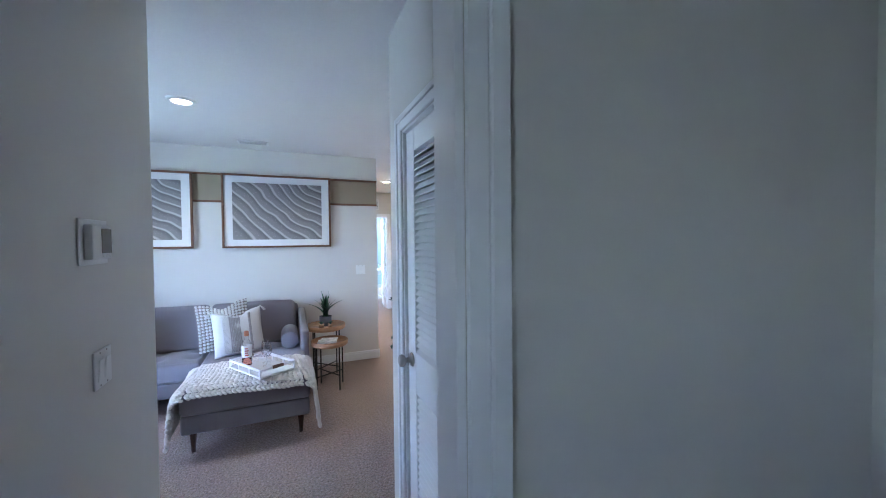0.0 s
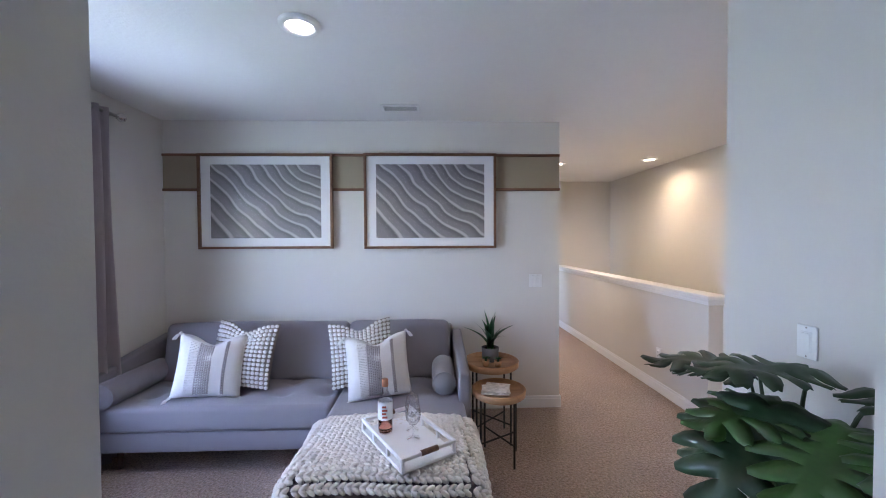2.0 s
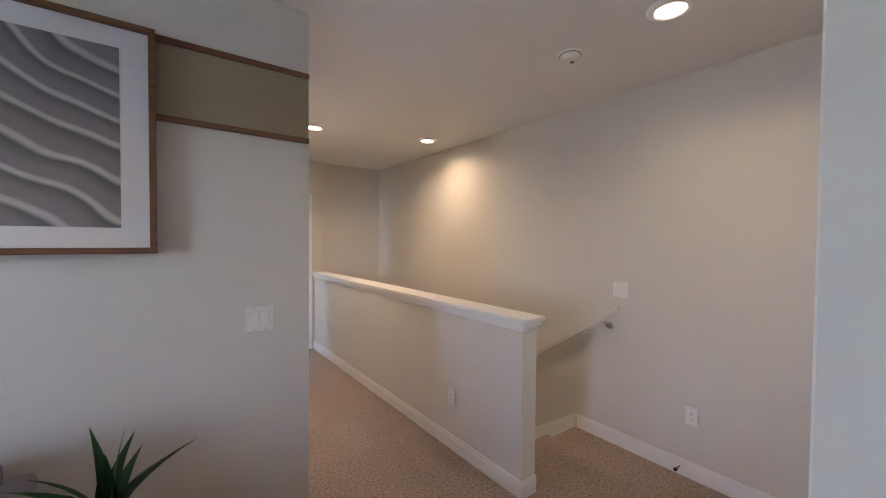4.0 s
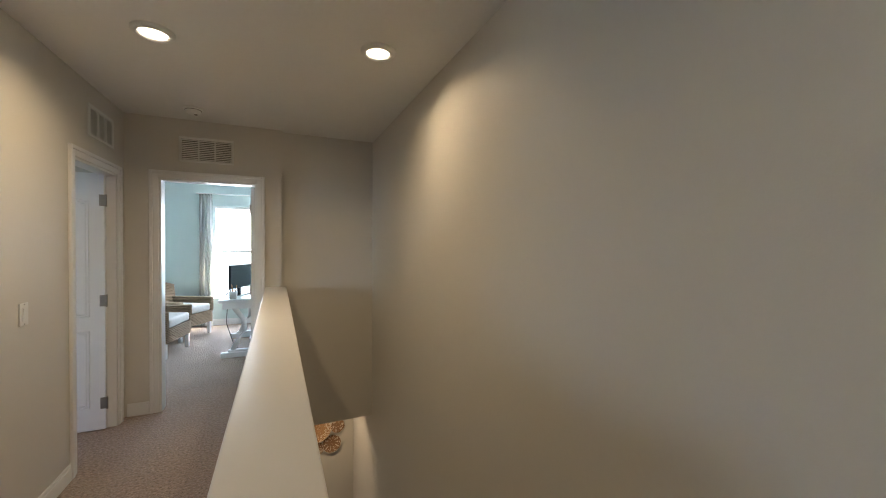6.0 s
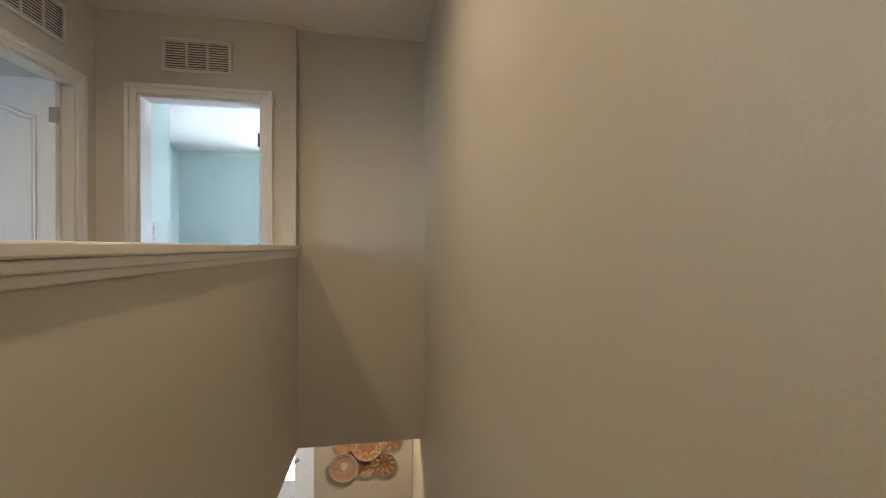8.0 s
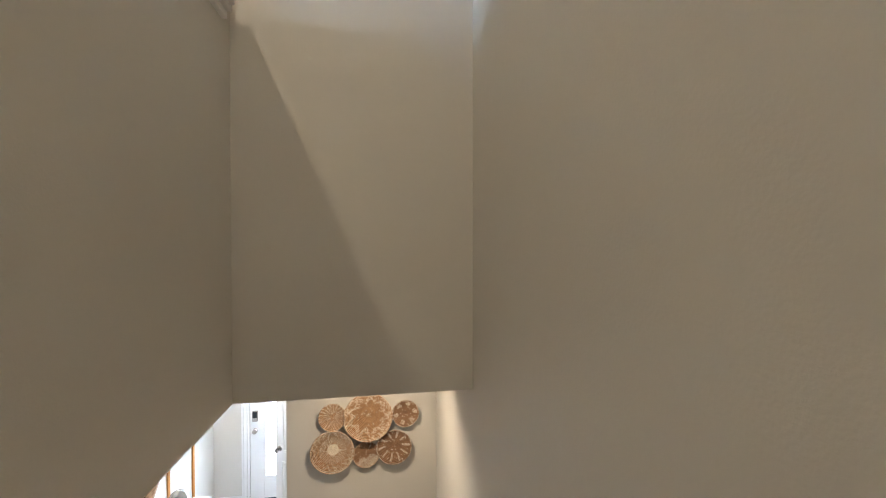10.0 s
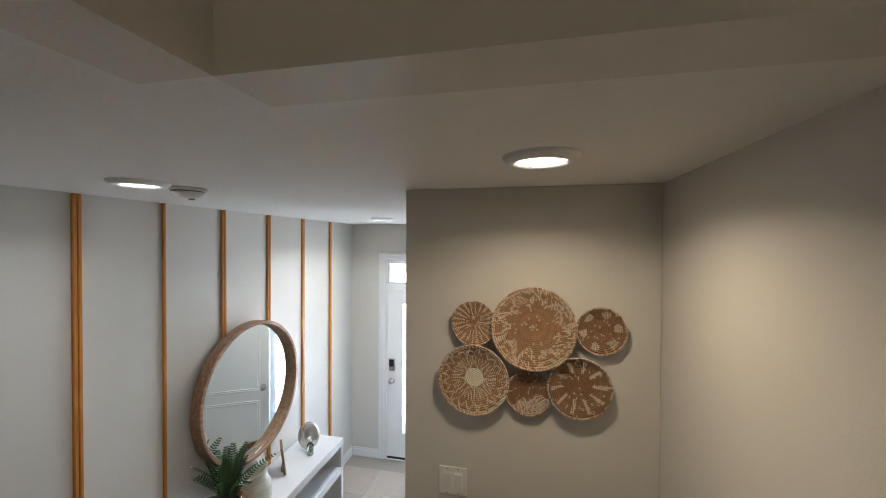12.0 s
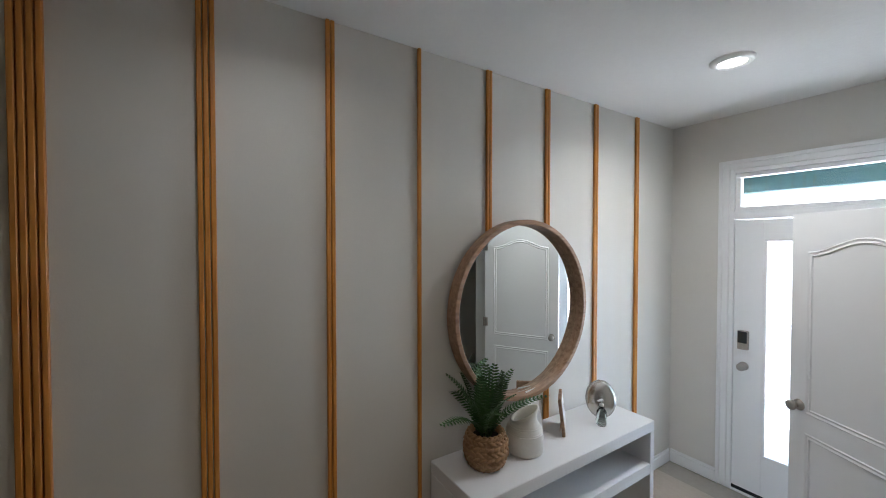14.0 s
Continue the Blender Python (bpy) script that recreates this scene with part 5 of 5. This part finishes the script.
dk = thing("desk", (1.50, 9.88, 0), "white trestle desk with curved legs under the window", "desk")
part("desktop", bx((0, 0, 0.72, 0.75, 1.40, 0.76), bevel=0.005), WHITE_WOOD, dk)
part("apron", bx((0.04, 0.04, 0.635, 0.71, 1.36, 0.7195), bevel=0.004), WHITE_WOOD, dk)
for y in (0.10, 1.24):
    part("foot", bx((0.02, y - 0.035, 0, 0.73, y + 0.035, 0.07), (0.10, y - 0.03, 0.07, 0.65, y + 0.03, 0.10), bevel=0.008, seg=2), WHITE_WOOD, dk)
    for sx in (1, -1):
        part("curved_leg", tube([(0.375 - sx * 0.22, y, 0.095), (0.375 - sx * 0.17, y, 0.20), (0.375 - sx * 0.08, y, 0.36), (0.375 - sx * 0.10, y, 0.50), (0.375 - sx * 0.20, y, 0.64)], 0.032, 8), WHITE_WOOD, dk, smooth=True)
part("stretcher", bx((0.345, 0.12, 0.16, 0.405, 1.22, 0.22), bevel=0.005), WHITE_WOOD, dk)
mn = thing("monitor", (1.72, 10.42, 0.76), "black computer monitor seen from behind on the desk", "monitor", rz=62)
part("screen_housing", bx((-0.27, -0.02, 0.10, 0.27, 0.02, 0.43), bevel=0.012, seg=2), DARK, mn)
part("neck", bx((-0.03, 0.018, 0.01, 0.03, 0.045, 0.28), bevel=0.006), DARK, mn)
part("foot", bx((-0.13, -0.07, 0, 0.13, 0.10, 0.014), bevel=0.005), DARK, mn)
pc = thing("pencil_cup", (1.66, 10.00, 0.76), "white cup of pencils and cables on the desk", "pencil cup")
part("cup", lathe([(0, 0), (0.045, 0), (0.05, 0.095), (0.045, 0.095), (0.042, 0.01), (0, 0.01)], 20), CERAMIC, pc, smooth=True)
random.seed(2)
for k in range(7):
    a = k * 0.9
    part("pencil", tube([(0.02 * math.cos(a), 0.02 * math.sin(a), 0.012), (0.055 * math.cos(a), 0.055 * math.sin(a), 0.15 + 0.02 * (k % 3))], 0.004, 6), SLAT if k % 2 else DARK, pc)
cb = bmesh.new()
for k in range(5):
    tube([(1.60 + 0.02 * k, 10.22, 0.764), (1.56 + 0.015 * k, 10.16 + 0.02 * k, 0.80 + 0.015 * k), (1.54, 10.10 + 0.02 * k, 0.765)], 0.004, 6, bm=cb)
solo("cable", cb, DARK, (0, 0, 0), "loose black cables behind the monitor", "cable")
part("power_cord", tube([(0.10, 0.07, 0.72), (0.085, 0.09, 0.45), (0.16, 0.17, 0.15), (0.25, 0.27, 0.012), (0.45, 0.62, 0.008)], 0.005, 6), DARK, dk, "black hanging cord")

# ---------------------------------------------------------------- entry: slats, mirror, console
SLATS = ((8.467, 4), (8.922, 3), (9.373, 2), (9.809, 1), (10.250, 2), (10.720, 2), (11.205, 2), (11.710, 2))
slat_mesh = mesh_of("slat", bx((0.0005, -0.0085, 0, 0.019, 0.0085, C - F - 0.112), bevel=0.003), SLAT)
for y, n in SLATS:
    for k in range(n):
        s = tagged(new("slat", slat_mesh), "golden pine slat standing upright")
        s.parent = stripes
        s.matrix_basis = pose(0.585, y + (k - (n - 1) / 2) * 0.0205, F + 0.11)

mi = thing("round_mirror", (0.612, 10.475, -1.725), "large round mirror in a deep wooden frame", "mirror")
R = 0.515
part("frame", lathe([(R - 0.028, 0), (R, 0), (R, 0.070), (R - 0.004, 0.074), (R - 0.024, 0.074), (R - 0.028, 0.070), (R - 0.030, 0.02)], 72, pose(0, 0, 0, 0, 90, 0)), MIRROR_WOOD, mi, "pale wooden frame", False)
part("mirror_glass", lathe([(0, 0.018), (R - 0.027, 0.018), (R - 0.027, 0.004), (0, 0.004)], 72, pose(0, 0, 0, 0, 90, 0)), MIRROR, mi, "silvered glass")

co = thing("console_table", (0.603, 9.868, F), "white lacquered console table with an open shelf", "console table")
CH, CD, CL = 0.763, 0.385, 1.385
part("tabletop", bx((0, 0, CH - 0.065, CD, CL, CH), bevel=0.003), WHITE_WOOD, co)
part("shelf", bx((0.003, 0.0405, CH - 0.325, CD - 0.003, CL - 0.0405, CH - 0.26), bevel=0.002), WHITE_WOOD, co)
for y in (0, CL - 0.04):
    part("side_panel", bx((0.001, y, 0, CD - 0.001, y + 0.04, CH - 0.0655), bevel=0.003), WHITE_WOOD, co)
part("back_panel", bx((0.004, 0.041, CH - 0.26, 0.016, CL - 0.041, CH - 0.066)), WHITE_WOOD, co)

ZC = F + CH
# woven pot with a fern
fe = thing("fern_plant", (0.775, 10.085, ZC), "green fern in a round woven seagrass pot on the console", "potted plant")
bm = bmesh.new()
prof = [(0.066, 0.0), (0.096, 0.03), (0.111, 0.075), (0.108, 0.12), (0.092, 0.158), (0.078, 0.168)]
part("pot", lathe([(0, 0)] + prof + [(0.068, 0.165), (0.066, 0.14), (0, 0.14)], 36), COIL, fe, "round woven pot", True)
for row in range(9):
    s = (row + 0.5) / 9 * (len(prof) - 1)
    i = int(s)
    r = prof[i][0] + (prof[i + 1][0] - prof[i][0]) * (s - i)
    z = prof[i][1] + (prof[i + 1][1] - prof[i][1]) * (s - i)
    n = 20
    for k in range(n):
        a = 2 * math.pi * (k + 0.5 * (row % 2)) / n
        blob(bm, pose(r * math.cos(a), r * math.sin(a), z, 0, 0, math.degrees(a)) @ Matrix.Rotation(0.5 if row % 2 else -0.5, 4, "X") @ Matrix.Diagonal((0.0065, 0.023, 0.0088, 1)), 6, 5)
part("weave", bm, COIL, fe, "plaited seagrass strands", True)
part("soil", lathe([(0, 0.152), (0.05, 0.15), (0.067, 0.144), (0, 0.14)], 20), SOIL, fe)


def frond(L, bend):
    """An arching fern frond with pointed, slightly cupped leaflets in pairs."""
    bm = bmesh.new()
    spine = [Vector((bend * L * (s / 14) ** 1.7, 0, L * (s / 14) * (1 - 0.42 * abs(bend) * (s / 14)))) for s in range(15)]
    tube(spine, [0.0028 * (1 - s / 16) for s in range(15)], 5, bm=bm)
    n = 22
    for k in range(2, n):
        s = k / n
        x = s * 14
        i = min(13, int(x))
        p = spine[i].lerp(spine[i + 1], x - i)
        d = (spine[i + 1] - spine[i]).normalized()
        ll = 0.050 * (math.sin(math.pi * (0.16 + 0.82 * s)) ** 0.7) + 0.004
        for side in (-1, 1):
            out = (Vector((0, side, 0)) + d * 0.35).normalized()
            up = d.cross(out).normalized() * 0.004
            w = d * 0.0066
            q = [bm.verts.new(c) for c in (p - w * 0.6, p + out * ll * 0.4 - w + up, p + out * ll * 0.8 - w * 0.6, p + out * ll, p + out * ll * 0.75 + w * 0.6, p + out * ll * 0.4 + w + up, p + w * 0.6)]
            mid = bm.verts.new(p + out * ll * 0.45)
            for e in range(7):
                bm.faces.new((q[e], q[(e + 1) % 7], mid))
    return bm


random.seed(21)
fr = [mesh_of("frond", frond(L, b), FERN) for L, b in ((0.35, 0.08), (0.37, 0.28), (0.37, 0.52), (0.33, 0.85))]
for k in range(19):
    f = new("frond", fr[min(3, k // 5)])
    f.parent = fe
    f.matrix_basis = pose(0.028 * math.cos(k * 2.4), 0.028 * math.sin(k * 2.4), 0.145, random.uniform(-8, 8), random.uniform(-4, 10), k * 137.5 + 20)

JS = 1.18
jg = thing("ceramic_vase", (0.79, 10.335, ZC), "cream ceramic jug with a slanted open mouth", "vase")
jb = lathe([(0, 0), (0.058, 0), (0.066, 0.008), (0.068, 0.08), (0.062, 0.125), (0.046, 0.150), (0.044, 0.175), (0.050, 0.195), (0.045, 0.195), (0.039, 0.175), (0.040, 0.150), (0.052, 0.12), (0, 0.06)], 36)
for q in jb.verts:
    if q.co.z > 0.14:
        q.co.z += 0.5 * (q.co.z - 0.14) * (q.co.x + q.co.y) / 0.05
jb.transform(Matrix.Diagonal((JS * 1.24, JS * 1.24, JS * 0.87, 1)))
part("body", jb, CERAMIC, jg, smooth=True)
bm = bmesh.new()
for k in range(5):
    z = 0.105 + 0.008 * k
    r = 0.0655 - 0.0016 * k * 1.6
    tube([(r * math.cos(a * math.pi / 16), r * math.sin(a * math.pi / 16), z) for a in range(32)], 0.0018, 5, True, bm)
bm.transform(Matrix.Diagonal((JS * 1.24, JS * 1.24, JS * 0.87, 1)))
part("ribs", bm, CERAMIC, jg, "fine raised ribs", True)

cd = thing("sign_holder", (0.705, 10.53, ZC), "clear acrylic holder with a white printed card", "sign holder", rz=98)
part("base", bx((-0.05, -0.035, 0, 0.05, 0.035, 0.004)), THIN_GLASS, cd)
cdp = part("card", bx((-0.052, -0.0015, 0.003, 0.052, 0.0015, 0.245)), PAPER_PLAIN, cd, "white card", m=pose(0, 0, 0, -12))
pf = thing("photo_frame", (0.77, 10.68, ZC), "slim wooden photo frame seen edge on", "photo frame", rz=128)
part("frame", bx((-0.085, -0.009, 0.001, 0.085, 0.009, 0.215), bevel=0.003), MIRROR_WOOD, pf, m=pose(0, 0, 0, -7))
part("photo", bx((-0.068, -0.0105, 0.020, 0.068, -0.0092, 0.195)), PAPER_PLAIN, pf, m=pose(0, 0, 0, -7))
part("easel", bx((-0.02, 0.0, 0.0, 0.02, 0.004, 0.15)), MIRROR_WOOD, pf, m=pose(0, 0.022, 0.001, 6))

dish = thing("silver_dish", (0.795, 10.985, ZC), "egg-shaped silver dish standing upright on the console", "dish", rz=32)
db = lathe([(0, 0.012), (0.03, 0.010), (0.062, 0.0), (0.074, -0.016), (0.071, -0.018), (0.060, -0.004), (0.03, 0.004), (0, 0.006)], 36)
db.transform(Matrix.Translation((0, 0.02, 0.118)) @ Matrix.Rotation(radians(78), 4, "X") @ Matrix.Diagonal((1.22, 1.55, 1, 1)))
part("bowl", db, SHELL, dish, smooth=True)
part("stand", bx((-0.025, -0.03, 0, 0.025, 0.05, 0.006)), SHELL, dish)
sa = thing("soap_bottle", (0.845, 10.925, ZC), "small clear bottle of green gel with a pump", "bottle")
part("body", lathe([(0, 0), (0.026, 0), (0.029, 0.006), (0.029, 0.085), (0.012, 0.105), (0.011, 0.115), (0, 0.115)], 20), GREENISH, sa, smooth=True)
part("pump", lathe([(0, 0.115), (0.013, 0.115), (0.013, 0.128), (0.004, 0.130), (0.004, 0.150), (0, 0.150)], 14), PLASTIC, sa, smooth=True)
part("nozzle", bx((-0.008, -0.035, 0.148, 0.008, 0.008, 0.157), bevel=0.003), PLASTIC, sa)

# ---------------------------------------------------------------- woven wall baskets


def basket(x, z, r, depth, coil, rings, pattern, label, tilt=0.0):
    """A shallow coiled bowl hung with its open side to the room, with cream stitches over the coils."""
    b = thing("wall_basket", (x, 9.549, z), label, "wall basket", "woven wall baskets")
    m = pose(0, 0, 0, 90, tilt, 0)

    def prof(s):
        return r * s, 0.006 + depth * (s ** 2.2)

    tr_ = r / rings * 0.56
    for k in range(rings):
        s = (k + 0.6) / rings
        rr, h = prof(s)
        n = max(14, int(18 + 46 * s))
        ring = tube([(rr * math.cos(2 * math.pi * i / n), rr * math.sin(2 * math.pi * i / n), h + 0.0012 * math.sin(3.1 * i + k)) for i in range(n)], tr_, 6, True)
        part("coil", ring, pattern(s, 0.0)[1] or coil, b, smooth=True, m=m)
    part("back", lathe([(0, 0.001), (r * 0.5, 0.003), (r * 0.97, depth * 0.93), (r * 0.97, depth * 0.93 - 0.004), (r * 0.5, 0.0005), (0, 0.0)], 32), coil, b, m=m)
    bm = bmesh.new()
    for k in range(rings):
        s = (k + 0.6) / rings
        rr, h = prof(s)
        n = max(8, int(2 * math.pi * rr / 0.0058))
        for i in range(n):
            a = 2 * math.pi * i / n
            if not pattern(s, a)[0] and random.random() > (0.55 if s > 0.93 else 0.05):
                continue
            mm = Matrix.Translation((rr * math.cos(a), rr * math.sin(a), h + tr_ * 0.75)) @ Matrix.Rotation(a + 0.35, 4, "Z") @ Matrix.Diagonal((tr_ * 1.25, 0.0019, tr_ * 0.6, 1))
            blob(bm, mm, 6, 4)
    tagged(part("stitching", bm, STITCH, b, "cream raffia stitches", True, m), kind="stuff")
    return b


def pat_big(s, a):
    star = 0.60 + 0.10 * math.cos(9 * a)
    return (0.0 < s - star < 0.20 and random.random() < 0.62) or (s > 0.80 and random.random() < 0.30) or (s < 0.10 and random.random() < 0.2), None


def pat_flower(s, a):
    if s < 0.27:
        return True, STITCH
    lace = min(abs(s - 0.70 - 0.24 * abs(math.cos(5 * a))), abs(s - 0.70 - 0.24 * abs(math.sin(5 * a))))
    return (s < 0.64 and (a * 40 / (2 * math.pi)) % 1 < 0.5) or lace < 0.035 or s > 0.96 and int(a * 14) % 2 == 0, None


def pat_rays(s, a):
    return s > 0.16 and (a * 22 / (2 * math.pi)) % 1 < 0.38 and random.random() < 0.92, None


def pat_star(s, a):
    return abs(s - 0.70) < 0.14 and (a * 6 / (2 * math.pi)) % 1 < 0.30 + 1.6 * (0.14 - abs(s - 0.70)) or s > 0.94 and random.random() < 0.4, None


def pat_ten(s, a):
    return 0.42 < s < 0.90 and (a * 10 / (2 * math.pi)) % 1 < 0.26 or s > 0.95 and random.random() < 0.35, None


def pat_spiral(s, a):
    return 0.34 < s < 0.95 and -2.4 < a - 2 * math.pi < -0.1 and random.random() < 0.85, None


random.seed(8)
basket(2.678, -0.942, 0.160, 0.052, COIL, 21, pat_big, "largest tan woven basket with a pale star band")
basket(2.447, -1.160, 0.141, 0.040, COIL, 19, pat_flower, "tan woven basket with a cream flower centre")
basket(2.447, -0.936, 0.090, 0.028, COIL, 14, pat_rays, "small woven basket with radiating cream rays")
basket(2.925, -0.942, 0.090, 0.030, COIL_DARK, 13, pat_star, "small brown woven basket with a pale star")
basket(2.848, -1.160, 0.117, 0.038, COIL_DARK, 16, pat_ten, "brown woven basket with ten cream spokes")
basket(2.662, -1.203, 0.088, 0.020, COIL_DARK, 13, pat_spiral, "small brown woven basket with a cream arc")

# ---------------------------------------------------------------- outside
setting("ground", bx((-300, -300, F - 0.42, 300, 300, F - 0.14)), GRASS, "lawn")
setting("pavement", bx((-8, 12.38, F - 0.13, 10, 45, F - 0.02)), PAVING, "pale concrete porch and drive")
setting("trim_porch_beam", bx((-1.5, 14.0, -0.80, 4.5, 14.25, -0.55), bevel=0.01), SIDING, "dark teal porch beam")
setting("ceiling_porch", bx((-1.5, 12.385, -0.55, 4.5, 14.3, -0.45)), SIDING, "dark porch ceiling")
setting("wall_porch_post", bx((0.2, 14.0, F - 0.02, 0.48, 14.25, -0.80), bevel=0.01), TRIM, "pale porch post")
pt = thing("planter", (0.62, 14.7, F + 0.38), "mauve tapered planter with brown plants outside the door", "planter")
part("pot", lathe([(0, 0), (0.12, 0), (0.17, 0.46), (0.185, 0.47), (0.185, 0.50), (0.15, 0.50), (0, 0.46)], 28), PURPLE, pt, smooth=True)
bm = bmesh.new()
random.seed(4)
for k in range(50):
    a = random.uniform(0, 6.28)
    tube([(0.06 * math.cos(a), 0.06 * math.sin(a), 0.49), (0.11 * math.cos(a), 0.11 * math.sin(a), 0.56 + random.uniform(0, 0.06))], 0.006, 4, bm=bm)
part("foliage", bm, TERRACOTTA, pt)

setting("wall_porch_ledge", bx((0.2, 14.45, F - 0.02, 1.1, 14.95, F + 0.379), bevel=0.01), PAVING, "pale porch ledge")

# ---------------------------------------------------------------- entry tiles, laid square
tm = mesh_of("tile", bx((0.002, 0.002, -0.007, 0.453, 0.453, 0.0), bevel=0.002), TILE)
for i in range(6):
    for j in range(19):
        x, y = 0.585 + 0.455 * i, 3.85 + 0.455 * j
        if y < 4.12 or y + 0.45 > 12.27 or (x > 2.1 and y < 9.5):
            continue
        t = new("tile", tm)
        t.parent = floor
        t.matrix_basis = pose(x, y, F)
